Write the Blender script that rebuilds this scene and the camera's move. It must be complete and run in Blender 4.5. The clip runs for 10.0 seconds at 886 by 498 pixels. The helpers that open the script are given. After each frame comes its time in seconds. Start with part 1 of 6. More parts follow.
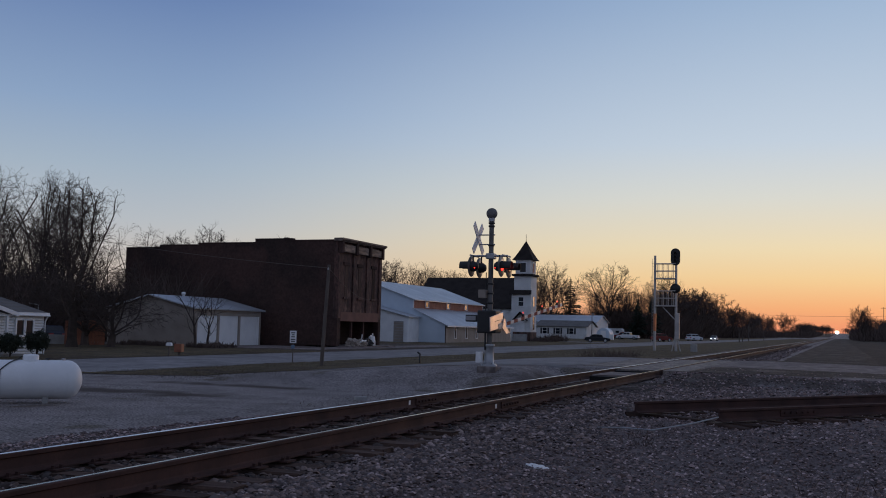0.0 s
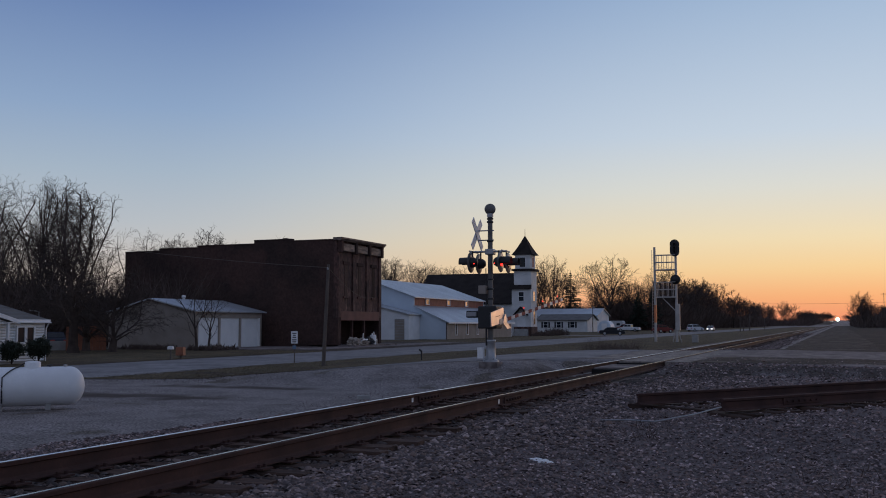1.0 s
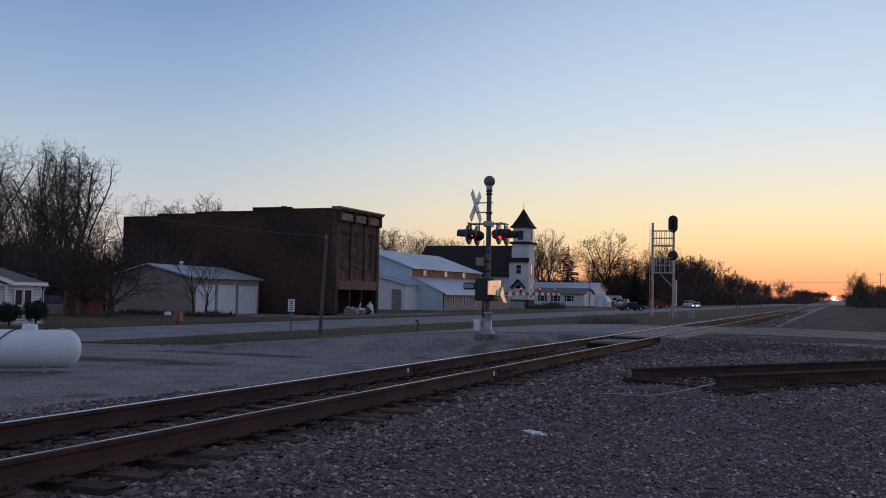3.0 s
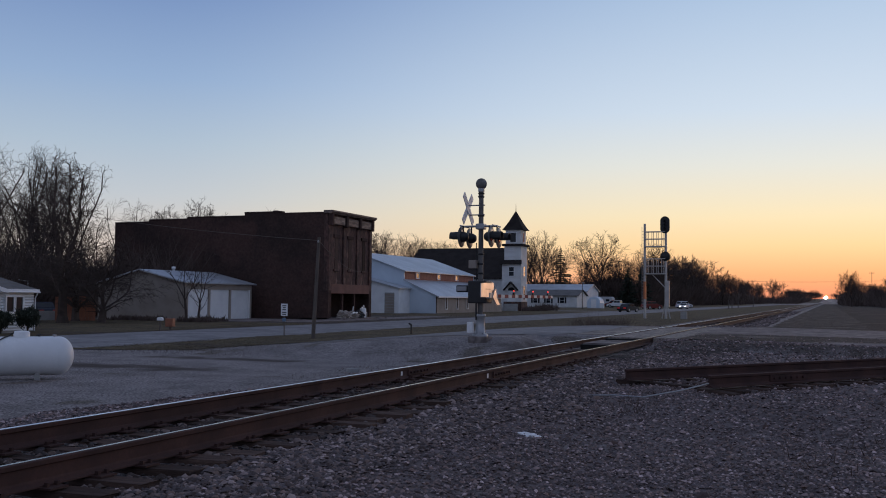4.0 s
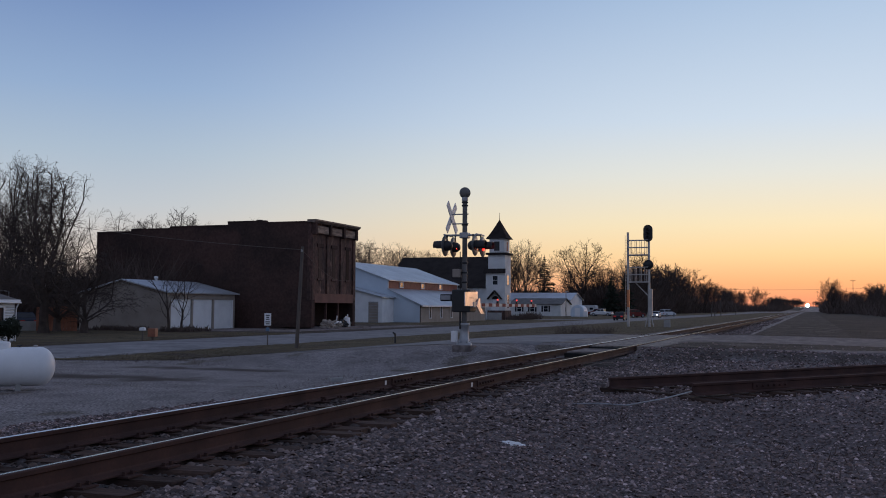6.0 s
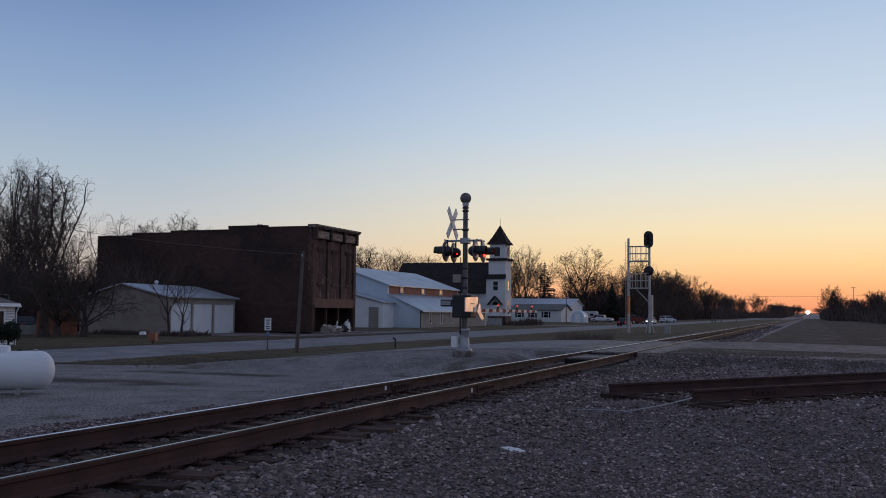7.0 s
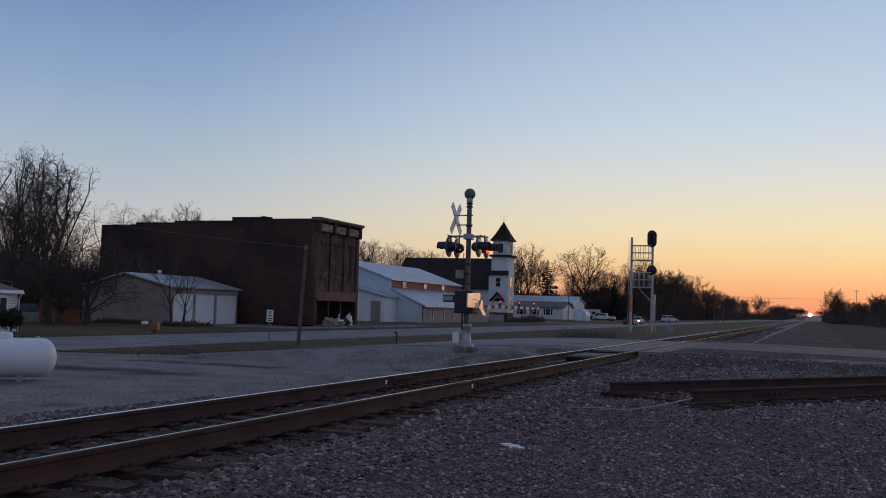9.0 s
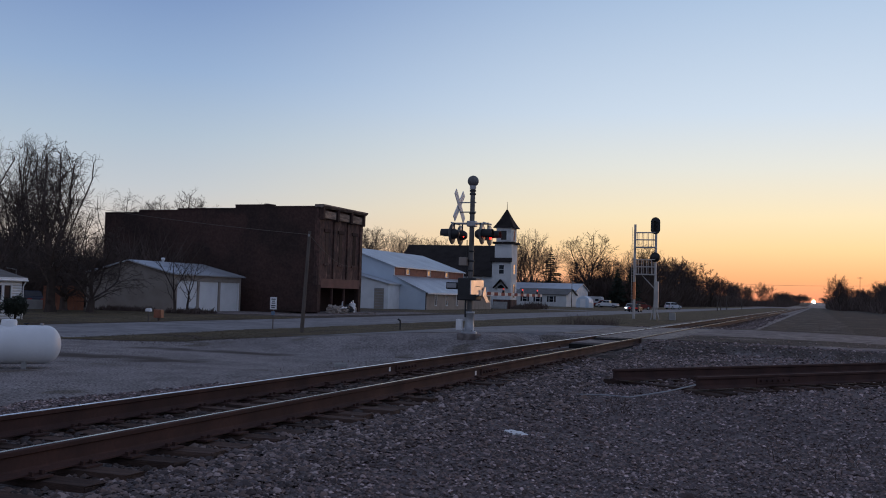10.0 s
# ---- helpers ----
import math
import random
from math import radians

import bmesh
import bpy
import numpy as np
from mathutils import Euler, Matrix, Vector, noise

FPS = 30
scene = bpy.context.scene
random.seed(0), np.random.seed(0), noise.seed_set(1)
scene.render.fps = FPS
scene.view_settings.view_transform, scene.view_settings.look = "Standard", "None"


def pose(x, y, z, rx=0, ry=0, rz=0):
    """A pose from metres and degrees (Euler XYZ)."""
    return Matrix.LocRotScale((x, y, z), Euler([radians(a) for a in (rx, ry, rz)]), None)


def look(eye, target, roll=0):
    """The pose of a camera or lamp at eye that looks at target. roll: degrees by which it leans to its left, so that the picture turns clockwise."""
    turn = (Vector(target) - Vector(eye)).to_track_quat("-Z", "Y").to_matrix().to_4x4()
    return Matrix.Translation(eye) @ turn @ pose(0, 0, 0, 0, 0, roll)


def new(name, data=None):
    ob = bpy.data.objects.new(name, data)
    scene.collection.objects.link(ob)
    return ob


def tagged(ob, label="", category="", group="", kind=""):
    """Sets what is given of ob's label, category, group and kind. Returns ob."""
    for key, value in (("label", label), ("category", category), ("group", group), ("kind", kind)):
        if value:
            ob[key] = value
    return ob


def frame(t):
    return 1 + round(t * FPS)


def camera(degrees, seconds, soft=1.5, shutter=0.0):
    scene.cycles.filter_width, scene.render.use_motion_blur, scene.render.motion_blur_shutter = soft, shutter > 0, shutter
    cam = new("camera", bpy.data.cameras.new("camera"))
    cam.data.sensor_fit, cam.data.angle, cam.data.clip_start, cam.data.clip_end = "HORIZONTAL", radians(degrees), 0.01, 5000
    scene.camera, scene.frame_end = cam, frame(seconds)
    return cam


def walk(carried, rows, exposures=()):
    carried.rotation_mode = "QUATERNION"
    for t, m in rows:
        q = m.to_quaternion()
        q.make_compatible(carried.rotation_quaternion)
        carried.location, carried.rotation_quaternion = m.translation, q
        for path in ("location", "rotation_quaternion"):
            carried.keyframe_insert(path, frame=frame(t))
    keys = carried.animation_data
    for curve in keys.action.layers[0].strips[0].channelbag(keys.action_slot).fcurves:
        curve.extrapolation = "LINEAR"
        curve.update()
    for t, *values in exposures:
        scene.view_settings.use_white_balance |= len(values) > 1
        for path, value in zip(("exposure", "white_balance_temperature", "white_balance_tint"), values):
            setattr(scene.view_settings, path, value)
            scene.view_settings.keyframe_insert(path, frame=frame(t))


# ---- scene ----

# World: y runs along the main track towards the west, x to the right of it, z = 0 at the rail head.
EYE = (0.0, 0.0, 1.16)

# seconds: yaw to the left of the track, pitch up, lean to the left, in degrees
TURNS = [
        (0, (21.738, 4.500, 1.336)),
        (0.5, (21.802, 4.487, 0.703)),
        (1, (21.681, 4.317, -0.091)),
        (1.5, (21.710, 3.914, -0.413)),
        (2, (21.828, 3.416, -0.196)),
        (2.5, (21.900, 2.790, 0.400)),
        (3, (21.565, 2.667, 1.078)),
        (4.5, (20.743, 2.932, 0.091)),
        (5, (20.447, 3.013, -0.146)),
        (5.5, (20.241, 3.237, 0.216)),
        (7, (20.242, 3.669, 0.563)),
        (7.5, (20.246, 4.062, 1.084)),
        (8, (20.293, 3.963, 1.456)),
        (8.5, (20.338, 3.805, 1.458)),
        (9, (20.423, 3.395, 1.692)),
        (9.5, (20.506, 2.957, 1.789)),
        (10, (20.590, 2.654, 1.650))]


def eye_pose(yaw, pitch, lean):
    return pose(*EYE, 90 + pitch, 0, yaw) @ pose(0, 0, 0, 0, 0, lean)


cam = camera(47.9, 10.0, 1.0)
walk(cam, [(t, eye_pose(*a)) for t, a in TURNS], [(0.0, -0.25), (1.0, -0.22), (2.5, 0.0), (5.0, -0.04), (7.0, -0.1), (7.5, -0.18), (8.5, -0.22), (9.0, -0.17), (10.0, -0.02)])

# ---- light ----
world = bpy.data.worlds.new("dusk")
scene.world = world
world.use_nodes = True
wn, wl = world.node_tree.nodes, world.node_tree.links
SUN_AZ = 13.0      # degrees to the right of the track's direction
sky = wn.new("ShaderNodeTexSky")
sky.sky_type = "NISHITA"
sky.sun_disc = False
sky.sun_elevation = radians(0.3)
sky.sun_rotation = radians(SUN_AZ)
sky.air_density = 1.0
sky.dust_density = 0.2
sky.ozone_density = 4.0


def srgb(r, g, b):
    return tuple((c / 255 / 12.92) if c < 10.3 else ((c / 255 + 0.055) / 1.055) ** 2.4 for c in (r, g, b))


def sky_ramp(stops):
    """Colour by height over the horizon; stops are (degrees, r, g, b as shown)."""
    r = wn.new("ShaderNodeValToRGB")
    e = r.color_ramp.elements
    while len(e) < len(stops):
        e.new(0.5)
    for el, (deg, *c) in zip(e, stops):
        el.position = deg / 90.0
        el.color = (*srgb(*c), 1)
    return r


way = wn.new("ShaderNodeTexCoord")
split = wn.new("ShaderNodeSeparateXYZ")
wl.new(way.outputs["Generated"], split.inputs[0])
asin = wn.new("ShaderNodeMath")
asin.operation = "ARCSINE"
wl.new(split.outputs["Z"], asin.inputs[0])
elev = wn.new("ShaderNodeMath")
elev.operation = "DIVIDE"
wl.new(asin.outputs[0], elev.inputs[0])
elev.inputs[1].default_value = math.pi / 2
cool = sky_ramp([(0, 212, 184, 172), (3, 212, 199, 190), (5.5, 193, 197, 202), (8.5, 173, 188, 203), (12, 148, 171, 202), (18, 111, 136, 181), (40, 120, 136, 174), (90, 128, 132, 152)])
warm = sky_ramp([(0, 236, 142, 116), (1.5, 252, 180, 126), (3, 254, 213, 154), (4.7, 250, 227, 182), (7.5, 230, 227, 214), (10.5, 208, 219, 229), (19, 166, 190, 217), (40, 122, 138, 174), (90, 128, 132, 152)])
east = sky_ramp([(0, 135, 135, 149), (5, 154, 152, 167), (12, 151, 163, 189), (25, 135, 152, 187), (50, 130, 140, 166), (90, 131, 135, 155)])
for r in (cool, warm, east):
    wl.new(elev.outputs[0], r.inputs[0])
toward = wn.new("ShaderNodeVectorMath")
toward.operation = "DOT_PRODUCT"
wl.new(way.outputs["Generated"], toward.inputs[0])
toward.inputs[1].default_value = (math.sin(radians(SUN_AZ)), math.cos(radians(SUN_AZ)), 0)
near = wn.new("ShaderNodeMapRange")
near.interpolation_type = "SMOOTHSTEP"
near.inputs["From Min"].default_value, near.inputs["From Max"].default_value = 0.61, 0.99
wl.new(toward.outputs["Value"], near.inputs["Value"])
glow = wn.new("ShaderNodeMix")
glow.data_type = "RGBA"
wl.new(near.outputs["Result"], glow.inputs[0])
wl.new(cool.outputs["Color"], glow.inputs[6])
wl.new(warm.outputs["Color"], glow.inputs[7])
both = wn.new("ShaderNodeMix")
both.data_type = "RGBA"
both.inputs[0].default_value = 0.06
behind = wn.new("ShaderNodeMapRange")
behind.interpolation_type = "SMOOTHSTEP"
behind.inputs["From Min"].default_value, behind.inputs["From Max"].default_value = -0.5, 0.6
wl.new(toward.outputs["Value"], behind.inputs["Value"])
round_sky = wn.new("ShaderNodeMix")
round_sky.data_type = "RGBA"
wl.new(behind.outputs["Result"], round_sky.inputs[0])
wl.new(east.outputs["Color"], round_sky.inputs[6])
wl.new(glow.outputs[2], round_sky.inputs[7])
wl.new(round_sky.outputs[2], both.inputs[6])
wl.new(sky.outputs["Color"], both.inputs[7])
wl.new(both.outputs[2], wn["Background"].inputs["Color"])
wn["Background"].inputs["Strength"].default_value = 1.08

sun = new("sun", bpy.data.lights.new("sun", "SUN"))
sun.data.energy = 0.35
sun.data.angle = radians(20)
sun.data.color = (1.0, 0.55, 0.3)
sun_dir = Vector((math.sin(radians(SUN_AZ)), math.cos(radians(SUN_AZ)), math.tan(radians(2.0))))
sun.matrix_world = look((0, 0, 60), Vector((0, 0, 60)) - sun_dir)

# ---- materials ----


def mat(name, a, b=None, rough=0.8, metal=0.0, big=1.5, small=30.0, bump=0.3, depth=0.01, spot=None, spot_at=0.62, wave=None, rand=0.0, grain=None,
        stretch=(1, 1, 1), emit=None, strength=0.0):
    """A surface of colours a to b, mottled at two sizes (per metre), with fine relief; spot: a third colour in patches;
    wave: (axis, per metre, depth) for corrugation or courses; rand: brightness varied from piece to piece;
    grain: (per metre, amount) of strong light and dark speckle."""
    m = bpy.data.materials.new(name)
    m.use_nodes = True
    n, l = m.node_tree.nodes, m.node_tree.links
    p = n["Principled BSDF"]
    b = b or tuple(c * 0.75 for c in a)
    co = n.new("ShaderNodeTexCoord")
    mp = n.new("ShaderNodeMapping")
    mp.inputs["Scale"].default_value = stretch
    l.new(co.outputs["Object"], mp.inputs["Vector"])

    def noise_tex(scale, detail=4.0):
        t = n.new("ShaderNodeTexNoise")
        t.inputs["Scale"].default_value = scale
        t.inputs["Detail"].default_value = detail
        l.new(mp.outputs["Vector"], t.inputs["Vector"])
        return t.outputs["Fac"]

    def mixed(fac, ca, cb):
        x = n.new("ShaderNodeMix")
        x.data_type = "RGBA"
        l.new(fac, x.inputs[0])
        for s, c in ((6, ca), (7, cb)):
            if isinstance(c, tuple):
                x.inputs[s].default_value = (*c, 1)
            else:
                l.new(c, x.inputs[s])
        return x.outputs[2]

    def ramped(fac, lo, hi):
        r = n.new("ShaderNodeMapRange")
        r.inputs["From Min"].default_value, r.inputs["From Max"].default_value = lo, hi
        l.new(fac, r.inputs["Value"])
        return r.outputs["Result"]

    fine = noise_tex(small, 5.0)
    coarse = noise_tex(big, 4.0)
    mid = tuple((x + y) / 2 for x, y in zip(a, b))
    col = mixed(ramped(fine, 0.35, 0.65), a, mid)
    col = mixed(ramped(coarse, 0.4, 0.66), col, b)
    if spot:
        col = mixed(ramped(noise_tex(big * 0.6, 6.0), spot_at, spot_at + 0.06), col, spot)
    if grain:
        gr = n.new("ShaderNodeMapRange")
        gr.inputs["From Min"].default_value, gr.inputs["From Max"].default_value = 0.33, 0.67
        gr.inputs["To Min"].default_value, gr.inputs["To Max"].default_value = 1 - grain[1], 1 + grain[1]
        l.new(noise_tex(grain[0], 8.0), gr.inputs["Value"])
        gh = n.new("ShaderNodeHueSaturation")
        l.new(gr.outputs["Result"], gh.inputs["Value"])
        l.new(col, gh.inputs["Color"])
        col = gh.outputs["Color"]
    if rand:
        oi = n.new("ShaderNodeObjectInfo")
        hs = n.new("ShaderNodeHueSaturation")
        r = n.new("ShaderNodeMapRange")
        r.inputs["To Min"].default_value, r.inputs["To Max"].default_value = 1 - rand, 1 + rand
        l.new(oi.outputs["Random"], r.inputs["Value"])
        l.new(r.outputs["Result"], hs.inputs["Value"])
        l.new(col, hs.inputs["Color"])
        col = hs.outputs["Color"]
    l.new(col, p.inputs["Base Color"])
    rr = n.new("ShaderNodeMapRange")
    rr.inputs["To Min"].default_value, rr.inputs["To Max"].default_value = max(rough - 0.1, 0.03), min(rough + 0.1, 1.0)
    l.new(coarse, rr.inputs["Value"])
    l.new(rr.outputs["Result"], p.inputs["Roughness"])
    p.inputs["Metallic"].default_value = metal
    height = fine
    bp = n.new("ShaderNodeBump")
    bp.inputs["Strength"].default_value = bump
    bp.inputs["Distance"].default_value = depth
    if wave:
        wv = n.new("ShaderNodeTexWave")
        wv.bands_direction = wave[0]
        wv.inputs["Scale"].default_value = wave[1] * math.pi / 10
        wv.inputs["Distortion"].default_value = 0.0
        l.new(co.outputs["Object"], wv.inputs["Vector"])
        ad = n.new("ShaderNodeMath")
        ad.operation = "MULTIPLY_ADD"
        l.new(wv.outputs["Fac"], ad.inputs[0])
        ad.inputs[1].default_value = wave[2]
        l.new(fine, ad.inputs[2])
        height = ad.outputs[0]
    l.new(height, bp.inputs["Height"])
    l.new(bp.outputs["Normal"], p.inputs["Normal"])
    if emit:
        p.inputs["Emission Color"].default_value = (*emit, 1)
        p.inputs["Emission Strength"].default_value = strength
    return m


def glass(name, tint=(0.02, 0.025, 0.03)):
    m = mat(name, tint, rough=0.12, bump=0.02, big=0.7, small=3)
    m.node_tree.nodes["Principled BSDF"].inputs["Specular IOR Level"].default_value = 0.3
    return m


def lit(name, colour, strength):
    m = bpy.data.materials.new(name)
    m.use_nodes = True
    p = m.node_tree.nodes["Principled BSDF"]
    p.inputs["Base Color"].default_value = (*colour, 1)
    p.inputs["Emission Color"].default_value = (*colour, 1)
    p.inputs["Emission Strength"].default_value = strength
    return m


M = dict(
    dirt=mat("weedy_dirt", (0.08, 0.062, 0.05), (0.05, 0.04, 0.033), 0.95, big=0.9, small=30, bump=1.0, depth=0.03, spot=(0.12, 0.1, 0.085), spot_at=0.55, grain=(9.0, 0.45)),
    gravel=mat("gravel_ground", (0.275, 0.243, 0.234), (0.185, 0.162, 0.155), 0.95, big=0.9, small=40, bump=1.0, depth=0.03, spot=(0.14, 0.118, 0.1), spot_at=0.6, grain=(22.0, 0.75)),
    grass=mat("dormant_grass", (0.13, 0.096, 0.054), (0.08, 0.065, 0.038), 0.95, big=0.8, small=40, bump=1.0, depth=0.04, spot=(0.075, 0.055, 0.038), spot_at=0.56, grain=(9.0, 0.6)),
    field=mat("winter_field", (0.066, 0.049, 0.039), (0.044, 0.034, 0.028), 0.95, big=0.15, small=12, bump=1.0, depth=0.05, spot=(0.11, 0.09, 0.07), grain=(0.8, 0.4)),
    asphalt=mat("street_asphalt", (0.245, 0.23, 0.23), (0.17, 0.16, 0.16), 0.85, big=0.4, small=45, bump=0.4, depth=0.008, spot=(0.15, 0.14, 0.14), spot_at=0.64, grain=(2.5, 0.22)),
    tarmac=mat("crossing_tarmac", (0.24, 0.2, 0.19), (0.11, 0.092, 0.087), 0.9, big=1.3, small=14, bump=0.6, depth=0.012, spot=(0.23, 0.2, 0.19), spot_at=0.6, grain=(3.0, 0.3)),
    rust=mat("rail_rust", (0.085, 0.044, 0.037), (0.05, 0.03, 0.027), 0.85, 0.0, big=2, small=40, bump=0.3, depth=0.003),
    shiny=mat("rail_sky_glint", (0.93, 0.93, 0.94), (0.86, 0.86, 0.87), 0.3, 1.0, big=3, small=60, bump=0.05, depth=0.001),
    polished=mat("rail_polished", (0.36, 0.345, 0.33), (0.26, 0.25, 0.24), 0.22, 1.0, big=3, small=60, bump=0.05, depth=0.001),
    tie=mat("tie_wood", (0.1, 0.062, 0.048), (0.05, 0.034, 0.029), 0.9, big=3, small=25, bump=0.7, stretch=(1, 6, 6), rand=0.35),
    mast=mat("weathered_mast", (0.17, 0.16, 0.155), (0.11, 0.105, 0.1), 0.6, 0.3, big=3, small=30, bump=0.15),
    steel=mat("galvanised_steel", (0.42, 0.43, 0.44), (0.3, 0.3, 0.31), 0.5, 0.6, big=2, small=30, bump=0.1),
    mud=mat("dark_mud", (0.05, 0.038, 0.033), (0.028, 0.022, 0.02), 0.9, big=1.5, small=30, bump=1.0, depth=0.03, spot=(0.11, 0.09, 0.08), spot_at=0.62, grain=(6.0, 0.5)),
    tar=mat("shaded_timber", (0.012, 0.011, 0.01), (0.008, 0.007, 0.007), 0.95, big=3, small=25, bump=0.6),
    black=mat("black_paint", (0.02, 0.02, 0.022), (0.012, 0.012, 0.013), 0.55, big=3, small=40, bump=0.1),
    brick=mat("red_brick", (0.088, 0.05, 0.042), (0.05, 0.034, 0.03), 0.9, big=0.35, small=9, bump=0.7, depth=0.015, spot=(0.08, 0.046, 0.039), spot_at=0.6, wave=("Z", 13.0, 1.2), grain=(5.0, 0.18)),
    white=mat("white_paint", (0.8, 0.8, 0.8), (0.7, 0.7, 0.7), 0.6, big=1, small=25, bump=0.15, depth=0.004),
    clap=mat("white_clapboard", (0.75, 0.75, 0.74), (0.64, 0.64, 0.63), 0.6, big=0.7, small=25, bump=0.6, depth=0.02, wave=("Z", 7.0, 4.0)),
    tin=mat("corrugated_white_steel", (0.6, 0.68, 0.76), (0.5, 0.58, 0.66), 0.5, 0.1, big=0.4, small=12, bump=0.5, depth=0.02, wave=("Y", 4.0, 4.0)),
    tinroof=mat("corrugated_steel_roof", (0.5, 0.53, 0.56), (0.4, 0.42, 0.45), 0.42, 0.5, big=0.4, small=12, bump=0.4, depth=0.02, wave=("Y", 3.3, 4.0)),
    shingle=mat("dark_shingle", (0.036, 0.03, 0.028), (0.024, 0.02, 0.019), 0.9, big=1, small=20, bump=0.7, depth=0.02, wave=("Z", 6.0, 3.0)),
    greyroof=mat("grey_shingle", (0.17, 0.16, 0.15), (0.12, 0.115, 0.11), 0.9, big=1, small=20, bump=0.7, depth=0.02, wave=("Z", 6.0, 3.0)),
    block=mat("tan_block", (0.36, 0.31, 0.265), (0.29, 0.245, 0.21), 0.9, big=1, small=20, bump=0.4),
    wood=mat("warm_wood", (0.34, 0.125, 0.065), (0.24, 0.09, 0.05), 0.6, big=2, small=20, bump=0.3, stretch=(1, 6, 1)),
    pole=mat("weathered_pole", (0.16, 0.13, 0.11), (0.10, 0.085, 0.075), 0.9, big=2, small=18, bump=0.6, stretch=(6, 6, 0.6)),
    glass=glass("window_glass"),
    bark=mat("bark", (0.1, 0.074, 0.062), (0.06, 0.046, 0.04), 0.95, big=3, small=20, bump=0.6, rand=0.2),
    needle=mat("needles", (0.03, 0.04, 0.025), (0.018, 0.025, 0.015), 0.9, big=3, small=20),
    brush=mat("brush_twigs", (0.125, 0.09, 0.076), (0.08, 0.059, 0.05), 0.95, big=0.3, small=6),
    concrete=mat("concrete", (0.36, 0.35, 0.33), (0.28, 0.27, 0.26), 0.9, big=1.5, small=30, bump=0.4),
    redlit=lit("red_lamp", (1.0, 0.03, 0.02), 4.0),
    armlit=lit("small_red_lamp", (1.0, 0.05, 0.03), 2.0),
    headlit=lit("headlight", (1.0, 0.97, 0.9), 2500.0),
    red=mat("red_reflective", (0.45, 0.03, 0.02), (0.35, 0.03, 0.02), 0.4, big=4, small=30, bump=0.05),
    tyre=mat("tyre_rubber", (0.02, 0.02, 0.02), rough=0.9, bump=0.2),
)

for dull in ("dirt", "gravel", "grass", "field", "mud", "tie", "brick", "bark", "brush", "tarmac", "asphalt", "rust", "shingle", "greyroof", "block", "pole"):
    M[dull].node_tree.nodes["Principled BSDF"].inputs["Specular IOR Level"].default_value = 0.15

# ---- mesh helpers ----


def part(name, bm, material, parent=None, label="", at=None):
    """One mesh object from a bmesh, under parent."""
    me = bpy.data.meshes.new(name)
    bm.normal_update()
    bm.to_mesh(me)
    bm.free()
    for m in (material if isinstance(material, (list, tuple)) else [material]):
        me.materials.append(m)
    ob = new(name, me)
    if parent:
        ob.parent = parent
    if at is not None:
        ob.matrix_basis = at if isinstance(at, Matrix) else Matrix.Translation(at)
    if label:
        tagged(ob, label)
    return ob


def again(name, ob, parent, m):
    """Another object on the same mesh."""
    o = new(name, ob.data)
    o.parent = parent
    o.matrix_basis = m
    return o


def thing(name, label, category, m=None, group="", kind=""):
    e = new(name)
    e.empty_display_size = 0.2
    if m is not None:
        e.matrix_basis = m if isinstance(m, Matrix) else Matrix.Translation(m)
    return tagged(e, label, category, group, kind)


def box(bm, x0, x1, y0, y1, z0, z1, bevel=0.0, m=None, mi=0):
    r = bmesh.ops.create_cube(bm, size=1.0)
    vs = r["verts"]
    for v in vs:
        v.co = Vector((x0 + (v.co.x + 0.5) * (x1 - x0), y0 + (v.co.y + 0.5) * (y1 - y0), z0 + (v.co.z + 0.5) * (z1 - z0)))
    fs = list({f for v in vs for f in v.link_faces})
    for f in fs:
        f.material_index = mi
    if bevel:
        es = list({e for f in fs for e in f.edges})
        r2 = bmesh.ops.bevel(bm, geom=es, offset=bevel, segments=2, profile=0.5, affect="EDGES")
        vs = list({v for f in r2["faces"] for v in f.verts} | {v for v in vs if v.is_valid})
    if m is not None:
        bmesh.ops.transform(bm, matrix=m, verts=vs)
    return bm


def boxes(*args, bevel=0.0):
    bm = bmesh.new()
    for a in args:
        box(bm, *a, bevel=bevel)
    return bm


def tube(bm, p, q, r0, r1=None, seg=10, caps=True):
    p, q = Vector(p), Vector(q)
    d = q - p
    rot = d.to_track_quat("Z", "Y").to_matrix().to_4x4()
    bmesh.ops.create_cone(bm, cap_ends=caps, segments=seg, radius1=r0, radius2=r0 if r1 is None else r1, depth=d.length,
                          matrix=Matrix.Translation((p + q) / 2) @ rot)
    return bm


def tubes(*args, seg=10):
    bm = bmesh.new()
    for a in args:
        tube(bm, *a, seg=seg)
    return bm


def sweep(way, r, seg=8):
    """One bent tube through a row of points."""
    bm = bmesh.new()
    pts = [Vector(p) for p in way]
    rings = []
    for i, p in enumerate(pts):
        q = (pts[min(i + 1, len(pts) - 1)] - pts[max(i - 1, 0)]).to_track_quat("Z", "Y")
        rings.append([bm.verts.new(p + q @ Vector((r * math.cos(6.2832 * k / seg), r * math.sin(6.2832 * k / seg), 0))) for k in range(seg)])
    for u, v in zip(rings, rings[1:]):
        for k in range(seg):
            bm.faces.new((u[k], u[(k + 1) % seg], v[(k + 1) % seg], v[k])).smooth = True
    bm.faces.new(rings[0][::-1])
    bm.faces.new(rings[-1])
    return bm


